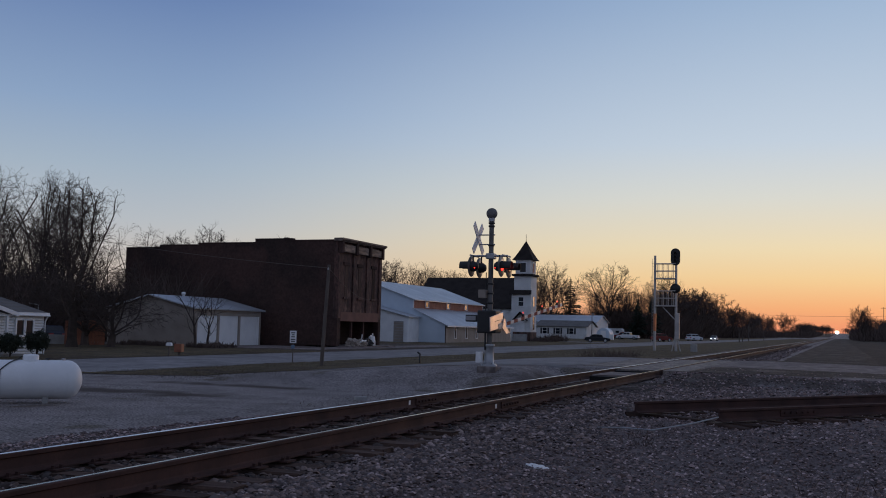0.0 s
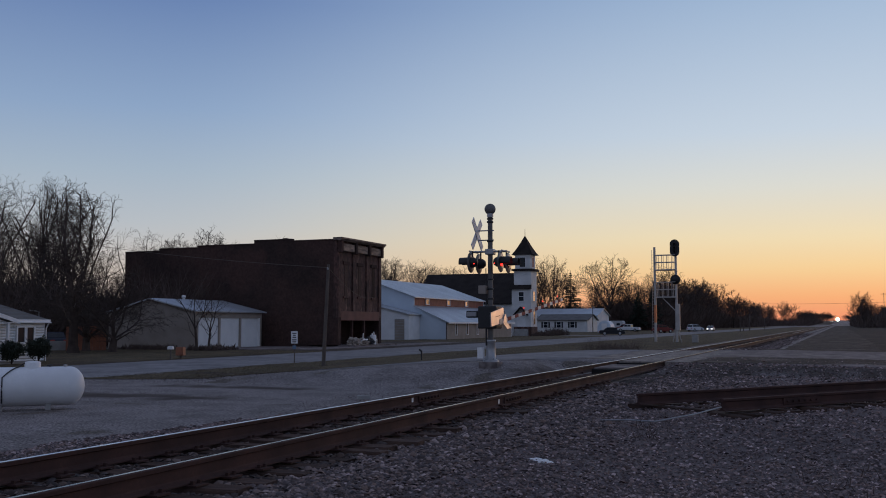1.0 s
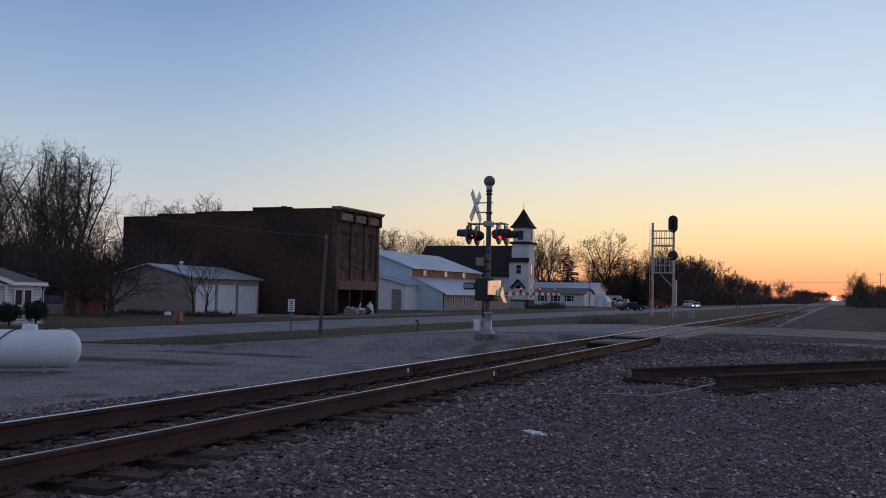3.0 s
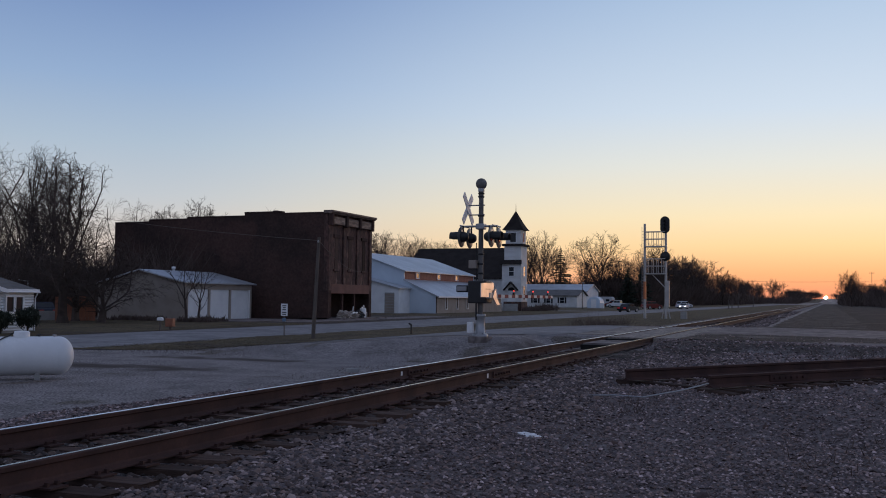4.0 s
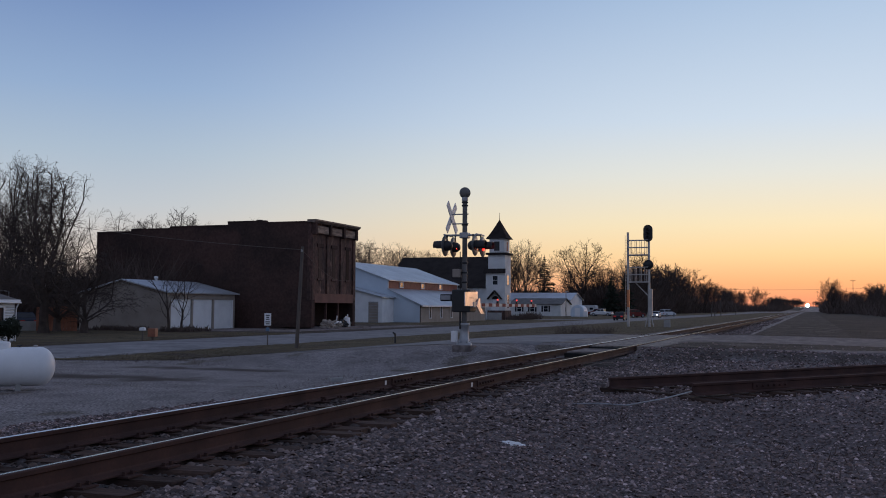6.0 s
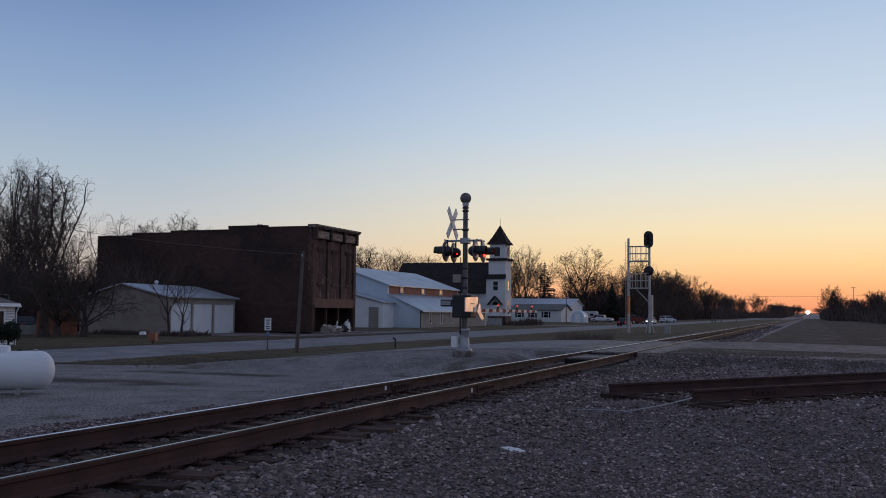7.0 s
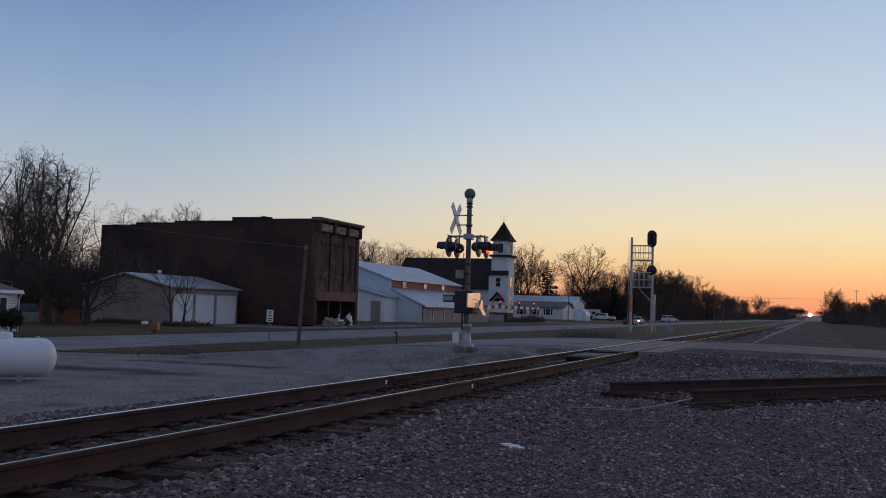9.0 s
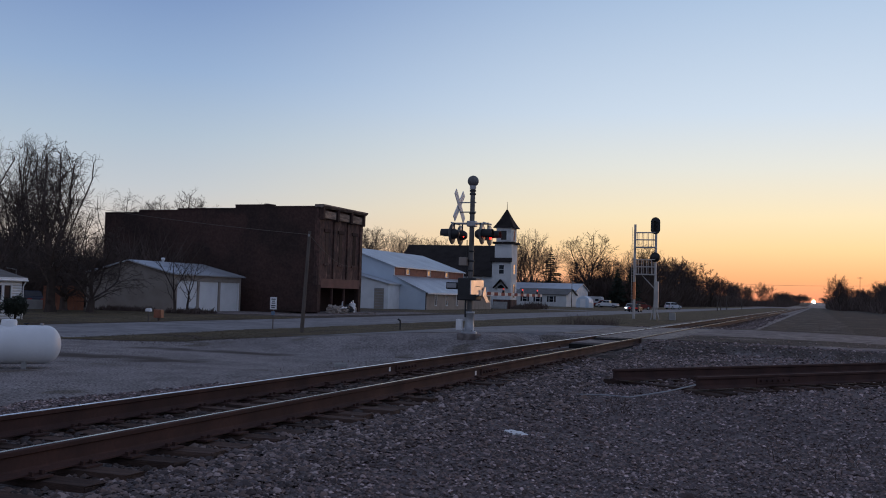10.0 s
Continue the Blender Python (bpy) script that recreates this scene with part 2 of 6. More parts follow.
def extrude(profile, axis, a, b, bm=None):
    """A prism: a closed outline of 2D points, drawn out along an axis from a to b."""
    bm = bm or bmesh.new()
    put = {"x": lambda u, v, w: (w, u, v), "y": lambda u, v, w: (u, w, v), "z": lambda u, v, w: (u, v, w)}[axis]
    ends = [[bm.verts.new(put(u, v, w)) for u, v in profile] for w in (a, b)]
    k = len(profile)
    fs = [bm.faces.new(ends[0]), bm.faces.new(ends[1])]
    fs += [bm.faces.new((ends[0][i], ends[0][(i + 1) % k], ends[1][(i + 1) % k], ends[1][i])) for i in range(k)]
    bmesh.ops.recalc_face_normals(bm, faces=fs)
    return bm


def lathe(profile, seg=20, bm=None, m=None):
    """A round body about z from (radius, height) points."""
    bm = bm or bmesh.new()
    rings = []
    for r, z in profile:
        if r < 1e-5:
            rings.append([bm.verts.new((0, 0, z))])
        else:
            rings.append([bm.verts.new((r * math.cos(2 * math.pi * i / seg), r * math.sin(2 * math.pi * i / seg), z)) for i in range(seg)])
    fs = []
    for p, q in zip(rings, rings[1:]):
        for i in range(seg):
            j = (i + 1) % seg
            if len(p) == 1 and len(q) > 1:
                fs.append(bm.faces.new((p[0], q[i], q[j])))
            elif len(q) == 1 and len(p) > 1:
                fs.append(bm.faces.new((p[i], p[j], q[0])))
            elif len(p) > 1:
                fs.append(bm.faces.new((p[i], p[j], q[j], q[i])))
    for f in fs:
        f.smooth = True
    bmesh.ops.recalc_face_normals(bm, faces=fs)
    if m is not None:
        bmesh.ops.transform(bm, matrix=m, verts=[v for r in rings for v in r])
    return bm

# ---- ground ----
ROAD_Y0, ROAD_Y1 = 30.0, 46.0      # crossing road
STREET_X0, STREET_X1 = -33.0, -24.8
SIDE_DIR = Vector((0.575, 0.818, 0)).normalized()


def smooth(a, b, v):
    t = min(max((v - a) / (b - a), 0.0), 1.0)
    return t * t * (3 - 2 * t)


def ground_z(x, y):
    """Height of the ground: lots at about -0.7, the track's bed at -0.22, the crossing road ramped up to the rails."""
    d = abs(x + 5.94)
    base = -0.72 if x < -5.94 else -0.55
    bed = -0.25
    z = bed + (base - bed) * smooth(1.7, 4.2, d)
    far_side = ROAD_Y1 + (3.0 if x > -5.94 else 0.0)
    near_side = smooth(ROAD_Y0 - 3, ROAD_Y0, y)
    near_side += (smooth(32.5, 33.2, y) - near_side) * (1 - (smooth(0.85, 1.3, d) if x > -5.94 else smooth(2.4, 3.4, d)))
    road = near_side * (1 - smooth(far_side, far_side + 3, y))
    ramp = -0.03 + (base + 0.03) * smooth(3.0, 17.0, d)
    if x > -5.94:
        ramp = -0.03 - 0.12 * smooth(3.0, 12.0, d)
    z = z + (max(ramp, z) - z) * road
    # the mound that the siding stands on
    if x > -5.0 and y > 0:
        t = smooth(12.0, 17.0, y) * (1 - smooth(ROAD_Y0 - 2, ROAD_Y0, y)) * smooth(-5.0, -2.5, x)
        z = max(z, -0.55 + 0.29 * t)
    if -30 < x < 20 and -2 < y < 48:
        z += (noise.noise((x * 0.5, y * 0.5, 0)) * 0.03 + noise.noise((x * 1.7, y * 1.7, 3)) * 0.015) * (1 - 0.85 * road) * (1 - smooth(40, 47, y)) * (0.35 + 0.65 * smooth(-16, -10, x))
    return z + max(0.0, y - 900.0) * 0.005


def lot_material():
    """Gravel with ragged streaks of brown dirt: bands of (x0, x1, y0, y1, soft border)."""
    m = M["gravel"]
    n, l = m.node_tree.nodes, m.node_tree.links
    co = n.new("ShaderNodeTexCoord")
    sp = n.new("ShaderNodeSeparateXYZ")
    l.new(co.outputs["Object"], sp.inputs[0])

    def math_node(op, a, b):
        k = n.new("ShaderNodeMath")
        k.operation = op
        for i, v in enumerate((a, b)):
            if isinstance(v, (int, float)):
                k.inputs[i].default_value = v
            else:
                l.new(v, k.inputs[i])
        return k.outputs[0]

    def rise(sock, a, b):
        r = n.new("ShaderNodeMapRange")
        r.interpolation_type = "SMOOTHSTEP"
        r.inputs["From Min"].default_value, r.inputs["From Max"].default_value = a, b
        l.new(sock, r.inputs["Value"])
        return r.outputs["Result"]

    t = n.new("ShaderNodeTexNoise")
    t.inputs["Scale"].default_value, t.inputs["Detail"].default_value = 1.1, 9.0
    l.new(co.outputs["Object"], t.inputs["Vector"])
    p = n["Principled BSDF"]
    dark = ((-24, -14.5, 20.6, 22.6, 1.2), (-20, -14, 25.2, 26.3, 0.7), (-9.3, -7.2, 19.0, 27.5, 0.9), (-9.2, -7.2, 26.5, 31.5, 0.9), (-11.9, -7.0, 2.0, 13.8, 1.1), (-10.4, -7.0, 13.0, 20.5, 1.1),
            (-5.2, -1.5, 22.5, 32.0, 1.2), (-2.0, 40, 28.5, 36.5, 1.2))
    yard = ((-5.0, 14, -25.0, 27.0, 1.0),)
    for bands, colour in ((yard, (0.165, 0.132, 0.126, 1)), (dark, (0.08, 0.063, 0.054, 1))):
        total = None
        for x0, x1, y0, y1, s in bands:
            band = math_node("MULTIPLY", rise(sp.outputs["X"], x0 - s, x0 + s), math_node("SUBTRACT", 1.0, rise(sp.outputs["X"], x1 - s, x1 + s)))
            band = math_node("MULTIPLY", band, math_node("MULTIPLY", rise(sp.outputs["Y"], y0 - s, y0 + s), math_node("SUBTRACT", 1.0, rise(sp.outputs["Y"], y1 - s, y1 + s))))
            total = band if total is None else math_node("MAXIMUM", total, band)
        mask = rise(math_node("ADD", math_node("MULTIPLY", total, 0.62), t.outputs["Fac"]), 0.66, 1.15)
        x = n.new("ShaderNodeMix")
        x.data_type = "RGBA"
        l.new(mask, x.inputs[0])
        l.new(p.inputs["Base Color"].links[0].from_socket, x.inputs[6])
        x.inputs[7].default_value = colour
        l.new(x.outputs[2], p.inputs["Base Color"])
    return m


LOT = lot_material()


def ground_sheet():
    xs = [-1500, -700, -350, -180, -120, -90, -70, -60, -50, -44, -40, -36, -33] + [-31 + 0.5 * i for i in range(32)] + [-15 + 0.5 * i for i in range(56)] \
        + [14, 16, 20, 26, 35, 50, 80, 130, 250, 500, 900, 1500]
    ys = [-300, -120, -60, -30, -15, -8, -4] + [0.5 * i for i in range(120)] + [60 + 3 * i for i in range(30)] \
        + [155, 170, 190, 215, 250, 300, 360, 450, 600, 800, 1100, 1500, 2200, 3200]
    xs = sorted(xs + [-5.75 + 0.5 * i for i in range(12)])
    ys = sorted(ys + [10.25 + 0.5 * i for i in range(18)])
    verts = []
    for y in ys:
        for x in xs:
            verts.append((x, y, ground_z(x, y)))
    k = len(xs)
    faces = [(j * k + i, j * k + i + 1, (j + 1) * k + i + 1, (j + 1) * k + i) for j in range(len(ys) - 1) for i in range(k - 1)]
    me = bpy.data.meshes.new("ground")
    me.from_pydata(verts, [], faces)
    for p in me.polygons:
        p.use_smooth = True
    me.materials.append(LOT)
    return tagged(new("ground", me), "grey gravel lot with brown dormant weeds by the track", "ground", kind="structure")


ground_sheet()


def sheet(name, outline, dz, material, label, category, step=2.0, thick=0.0):
    """A strip laid on the ground: outline is (x0, x1, y0, y1) cut into a grid that follows the ground."""
    x0, x1, y0, y1 = outline
    nx, ny = max(int(abs(x1 - x0) / step), 1), max(int(abs(y1 - y0) / step), 1)
    ny = min(ny, 300)
    verts, faces = [], []
    for j in range(ny + 1):
        for i in range(nx + 1):
            x, y = x0 + (x1 - x0) * i / nx, y0 + (y1 - y0) * j / ny
            ex = (0.35 * noise.noise((x * 0.3, y * 0.35, 9)) + 0.15 * noise.noise((x, y * 1.2, 5))) if i in (0, nx) else 0
            ey = (0.35 * noise.noise((x * 0.35, y * 0.3, 2))) if j in (0, ny) else 0
            verts.append((x + ex, y + ey, ground_z(x, y) + dz))
    k = nx + 1
    faces = [(j * k + i, j * k + i + 1, (j + 1) * k + i + 1, (j + 1) * k + i) for j in range(ny) for i in range(nx)]
    me = bpy.data.meshes.new(name)
    me.from_pydata(verts, [], faces)
    me.materials.append(material)
    return tagged(new(name, me), label, category, kind="structure")


def edge_x(y):
    """Where the crossing road and gravel lot end against the grass by the street."""
    pts = [(27.6, -24.6), (28.4, -22.3), (29.2, -20.2), (34, -18.0), (39.5, -16.2), (46, -15.0), (53, -13.8), (60, -11.5), (700, -11.0)]
    for (y0, x0), (y1, x1) in zip(pts, pts[1:]):
        if y <= y1:
            return x0 + (x1 - x0) * max(y - y0, 0) / (y1 - y0)
    return pts[-1][1]


def strip(name, left, right, y0, y1, dz, material, label, category, n=6, step=0.8, rough=0.6):
    """A ground sheet between two edges given as functions of y, with uneven borders."""
    ny = min(max(int((y1 - y0) / step), 1), 420)
    verts = []
    for j in range(ny + 1):
        f = j / ny
        y = y0 + (y1 - y0) * (f if y1 - y0 < 150 else f ** 2.6)
        a, b = left(y), right(y)
        for i in range(n + 1):
            x = a + (b - a) * i / n
            if i in (0, n):
                x += rough / (1 + (y / 70.0) ** 2) * (0.8 * noise.noise((x * 0.3, y * 0.3, 9)) + 0.6 * noise.noise((x, y * 0.9, 5)) + 0.5 * noise.noise((x, y * 2.6, 2)) + 0.35 * noise.noise((x, y * 6.0, 4)))
            w = y + (rough * (0.7 * noise.noise((x * 0.35, y * 0.2, 4)) + 0.45 * noise.noise((x * 1.1, 3, 7))) if j in (0, ny) else 0)
            verts.append((x, w, ground_z(x, w) + dz))
    k = n + 1
    me = bpy.data.meshes.new(name)
    me.from_pydata(verts, [], [(j * k + i, j * k + i + 1, (j + 1) * k + i + 1, (j + 1) * k + i) for j in range(ny) for i in range(n)])
    me.materials.append(material)
    return tagged(new(name, me), label, category, kind="structure")


sheet("street", (STREET_X0, STREET_X1, -60, 620), 0.012, M["asphalt"], "worn grey asphalt village street along the storefronts", "road", 2.0)
strip("crossing_road", edge_x, lambda y: -8.3, ROAD_Y0 + 2.5, ROAD_Y1, 0.014, M["asphalt"], "grey asphalt road rising to the level crossing", "road", 16, 0.5)
sheet("road", (-4.4, 120, 36.3, 47.2), 0.014, M["tarmac"], "pale asphalt road leading away from the level crossing", "road", 0.5)
strip("grass_strip", lambda y: STREET_X1 + 0.1, edge_x, 27.6, 600, 0.018, M["grass"], "brown dormant grass between street and track", "grass", 14, 0.3, 0.9)
sheet("road_shoulder", (-4.3, 60, 30.9, 36.6), 0.03, M["dirt"], "dark dirt shoulder of the crossing road", "shoulder", 0.5)
sheet("side_road", (-42.4, -32.8, 157.5, 165.5), 0.02, M["asphalt"], "asphalt side road joining the village street", "road", 1.0)
sheet("lawn", (-75, -33.4, 20, 63), 0.015, M["grass"], "brown dormant lawn under the bare trees", "grass", 2.0)
sheet("verge", (-47, -33.2, 63, 98), 0.013, M["dirt"], "bare dirt verge before the storefronts", "verge", 2.0)
sheet("lawn", (-120, -33.2, 98, 600), 0.015, M["grass"], "brown dormant lawn by the church", "grass", 3.0)
strip("trackside_dirt", lambda y: -4.1, lambda y: 5.0, 47.6, 880, 0.012, M["dirt"], "grey-brown dirt and cinders beside the track", "dirt", 8)
sheet("field", (-300, 300, 880, 3150), 0.02, M["field"], "far winter field along the rising track", "field", 40.0)
sheet("field", (2.5, 400, 48.0, 900), 0.02, M["field"], "flat brown winter field beside the track", "field", 8.0)

edge_bm = extrude([(30.0, -0.5), (31.5, -0.5), (31.5, -0.06), (31.3, -0.02), (30.4, -0.03), (30.1, -0.12), (30.0, -0.25)], "x", -2.4, 45)
for v in edge_bm.verts:
    v.co.y += 0.02 * (v.co.x + 2.4)
part("road_edge", edge_bm, M["tarmac"], None)
tagged(bpy.data.objects["road_edge"], "worn pale concrete edge of the crossing road", "kerb", kind="structure")

# ---- main track ----
RAIL = [(-0.075, -0.186), (0.075, -0.186), (0.075, -0.175), (0.02, -0.155), (0.01, -0.14), (0.01, -0.05), (0.034, -0.038), (0.037, -0.008),
        (0.028, 0.0), (0.006, 0.0), (-0.028, 0.0), (-0.037, -0.008), (-0.034, -0.038), (-0.01, -0.05), (-0.01, -0.14), (-0.02, -0.155), (-0.075, -0.175)]


def rail_mesh(y0, y1, gauge=False):
    bm = extrude(RAIL, "y", y0, y1)
    for f in bm.faces:
        c = f.calc_center_median()
        if c.z > -0.002 and (c.x < 0.01 or gauge) and abs(f.normal.y) < 0.5:
            f.material_index = 1
    return bm


track = thing("main_track", "railway track with rusty rails polished on top", "railway track", kind="structure")
RAIL_X = (-5.22, -6.66)
for rx in RAIL_X:
    # far rail's top gets paler steel: the sky's white reflection put into its colour
    top = M["shiny"] if rx == RAIL_X[1] else M["polished"]
    part("rail", rail_mesh(-20, 900, rx == RAIL_X[1]), [M["rust"], top], track, "rusty steel rail with a shiny worn top", (rx, 0, 0))
    part("rail", rail_mesh(0, 2000, rx == RAIL_X[1]), [M["rust"], top], track, "rusty steel rail with a shiny worn top", pose(rx, 900, 0, 0.2865, 0, 0))

# ---- track fittings ----
def tie_mesh(seed, length=2.6):
    rnd = random.Random(seed)
    bm = boxes((-length / 2, length / 2, -0.115, 0.115, -0.18, 0.0), bevel=0.012)
    for v in bm.verts:
        v.co += Vector((rnd.uniform(-0.02, 0.02), rnd.uniform(-0.008, 0.008), rnd.uniform(-0.008, 0.006)))
    return bm


tie_kinds = []
tie_rnd = random.Random(4)
for i in range(290):
    y = 2.0 + i * 0.52
    if ROAD_Y0 - 6.5 < y < ROAD_Y1 - 0.5:
        continue
    m = pose(-5.94 + tie_rnd.uniform(-0.07, 0.07), y + tie_rnd.uniform(-0.05, 0.05), -0.2 + tie_rnd.uniform(-0.02, 0.004), 0, tie_rnd.uniform(-0.6, 0.6), tie_rnd.uniform(-2.2, 2.2))
    if len(tie_kinds) < 6:
        o = part("tie", tie_mesh(len(tie_kinds)), M["tie"], track, "weathered wooden railway tie", m)
        tie_kinds.append(o)
    else:
        again("tie", tie_kinds[i % 6], track, m)

# tie plates with spikes under both rails, near stretch
plate_bm = boxes((-0.17, 0.17, -0.09, 0.09, -0.201, -0.186))
for sx in (-0.1, 0.1):
    for sy in (-0.05, 0.05):
        box(plate_bm, sx - 0.016, sx + 0.016, sy - 0.012, sy + 0.012, -0.19, -0.155)
plate = None
for i in range(42):
    y = 2.0 + i * 0.52
    for rx in RAIL_X:
        m = Matrix.Translation((rx, y, 0.0))
        if plate is None:
            plate = part("tie_plate", plate_bm, M["rust"], track, "rusty tie plate with spikes", m)
        else:
            again("tie_plate", plate, track, m)


def joint_bar():
    """Bolted splice on the near face of a rail."""
    bm = boxes((0.012, 0.03, -0.46, 0.46, -0.15, -0.045), bevel=0.005)
    for i in range(6):
        tube(bm, (0.03, -0.37 + i * 0.148, -0.095), (0.062, -0.37 + i * 0.148, -0.095), 0.02, seg=6)
    return bm


bar = part("joint_bar", joint_bar(), M["rust"], track, "bolted rusty joint bar", (RAIL_X[0], 16.27, 0))
again("joint_bar", bar, track, Matrix.Translation((RAIL_X[1], 16.05, 0)))
mark = part("joint_tag", boxes((0.011, 0.014, -0.035, 0.035, -0.13, -0.06)), M["white"], track, "white painted tag on the rail web", (RAIL_X[0], 15.55, 0))
again("joint_tag", mark, track, Matrix.Translation((RAIL_X[1], 15.34, 0)))
for rx, ys in ((RAIL_X[0], (12.9, 18.9)), (RAIL_X[1], (13.0, 24.3))):
    for y in ys:
        again("rail_anchor", part("rail_anchor", boxes((-0.085, 0.085, -0.02, 0.02, -0.2, -0.14)), M["rust"], track, "rusty rail anchor", (rx, y, 0)),
              track, Matrix.Translation((rx, y + 2.6, 0)))

# crossing surface: timber and concrete panels between and beside the rails
crossing = thing("crossing_surface", "concrete and timber level crossing panels across the rails", "level crossing", kind="structure")
PANEL = mat("worn_panel", (0.25, 0.21, 0.18), (0.13, 0.108, 0.094), 0.9, big=1.2, small=25, bump=0.5, stretch=(2.5, 0.5, 1), grain=(5.0, 0.4))
for x0, x1 in ((-8.2, RAIL_X[1] - 0.1), (RAIL_X[1] + 0.11, RAIL_X[0] - 0.11), (RAIL_X[0] + 0.1, -4.35)):
    rows = [(28.1, 30.5, -0.07)] + [(31.5 + 2.3 * i, 33.78 + 2.3 * i, -0.012) for i in range(6)]
    right, left = x0 > RAIL_X[0], x1 < RAIL_X[1]
    for y0, y1, top in rows[1:] if right else rows[2:] if left else rows:
        part("panel", boxes((x0, x1, y0, y1, top - 0.2, top), bevel=0.01), M["tarmac"] if top < -0.05 else PANEL, crossing)
    # end beams: dark timber, blackened to hold the shade under the panels' front edges
    for y, z0, top in () if right or left else ((27.9, -0.36, -0.1), (30.75, -0.3, -0.1), (31.3, -0.3, -0.05)):
        part("end_beam", boxes((x0, x1, y - 0.14, y + 0.09, z0, top), bevel=0.012), M["tar"], crossing, "dark end beam of the panels, painted black with their shade")
for i in range(5):
    part("timber", boxes((RAIL_X[1] + 0.12, RAIL_X[0] - 0.12, 23.5 + i * 0.8, 23.9 + i * 0.8, -0.4, -0.2), bevel=0.015), M["tie"], crossing, "dark weathered timber")


def mud(x0, x1, y0, y1, z, amp, label):
    """A lumpy patch of dark wet dirt at height z."""
    nx, ny = max(int((x1 - x0) / 0.12), 2), int((y1 - y0) / 0.18)
    verts = []
    for j in range(ny + 1):
        for i in range(nx + 1):
            u, v = i / nx, j / ny
            x, y = x0 + (x1 - x0) * u, y0 + (y1 - y0) * v
            rim = min(1.0, 5 * min(u, 1 - u), 6 * min(v, 1 - v))
            if i in (0, nx):
                x += 0.12 * noise.noise((x, y * 1.7, 1))
            if j in (0, ny):
                y += 0.5 * noise.noise((x * 1.5, y, 2))
            verts.append((x, y, z - (1 - rim) * amp * 1.5 + amp * noise.noise((x * 2.1, y * 1.6, 4)) + amp * 0.5 * noise.noise((x * 6, y * 5, 8))))
    k = nx + 1
    me = bpy.data.meshes.new("mud")
    me.from_pydata(verts, [], [(j * k + i, j * k + i + 1, (j + 1) * k + i + 1, (j + 1) * k + i) for j in range(ny) for i in range(nx)])
    me.materials.append(M["mud"])
    return tagged(new("mud", me), label, "mud", kind="structure")


mud(-6.56, -5.33, 22.3, 28.0, -0.2, 0.03, "dark wet dirt between the rails at the crossing")
mud(-5.1, -4.1, 23.0, 27.9, -0.2, 0.05, "dark wet dirt beside the rail at the crossing")

# ---- cut-off siding ----
siding = thing("siding", "short cut-off siding of rusty rails on old ties", "railway track", kind="structure")
sd = SIDE_DIR
ang = math.degrees(math.atan2(-sd.x, sd.y))
for start, length in (((-3.19, 16.83), 16), ((-1.75, 16.05), 16)):
    bm = extrude(RAIL, "y", 0, length)
    part("rail", bm, M["rust"], siding, "rusty disused rail with a cut end", pose(start[0], start[1], 0.0, 0, 0, ang))
ahead = Vector((-1.75, 16.05, 0)) + sd * 1.9
again("joint_bar", bar, siding, pose(ahead.x, ahead.y, 0.0, 0, 0, ang))
for k, (along, out, ln) in enumerate(((0.12, 0.1, 0.7), (0.72, 0.16, 0.8))):
    c = Vector((-1.75, 16.05, 0)) + sd * along + Vector((sd.y, -sd.x, 0)) * out
    part("tie_stub", boxes((-ln / 2, ln / 2, -0.12, 0.12, -0.42, -0.23), bevel=0.03), M["tie"], siding, "rotten dark tie stub under the rail", pose(c.x, c.y, 0, 0, 3, ang + 7 * (k % 2)))
side_rnd = random.Random(8)
for i in range(26):
    c = Vector((-2.45, 16.6, -0.2)) + sd * (0.25 + i * 0.56)
    m = pose(c.x, c.y, c.z + side_rnd.uniform(-0.02, 0.0), 0, 0, ang + side_rnd.uniform(-4, 4))
    again("tie", tie_kinds[i % 6], siding, m)
bm = bmesh.new()
pts = [Vector((-3.75, 15.3, -0.33)), Vector((-3.1, 15.35, -0.3)), Vector((-2.6, 15.0, -0.28)), Vector((-2.1, 15.5, -0.2)), Vector((-1.75, 16.0, -0.12))]
for p, q in zip(pts, pts[1:]):
    tube(bm, p, q, 0.011, seg=6)
cable = part("cable", bm, M["steel"], None)
tagged(cable, "loose grey cable lying on the ballast by the rail ends", "cable")

# ---- litter ----
bm = bmesh.new()
bmesh.ops.create_icosphere(bm, subdivisions=3, radius=1)
for v in bm.verts:
    k = 1 + 0.5 * noise.noise(v.co * 2.3)
    v.co = Vector((v.co.x * 0.12 * k, v.co.y * 0.06 * k, v.co.z * 0.035 * k))
tagged(part("litter", bm, M["white"], None, "", pose(-3.13, 10.8, -0.36, 5, 8, 20)), "crumpled white paper cup lying on gravel", "litter")
bm = boxes((-0.16, 0.16, -0.05, 0.05, 0.0, 0.09), bevel=0.01)
tagged(part("marker_block", bm, M["concrete"], None, "", pose(-10.91, 22.14, -0.66, 0, 0, 60)), "pale concrete marker block on the gravel", "block")

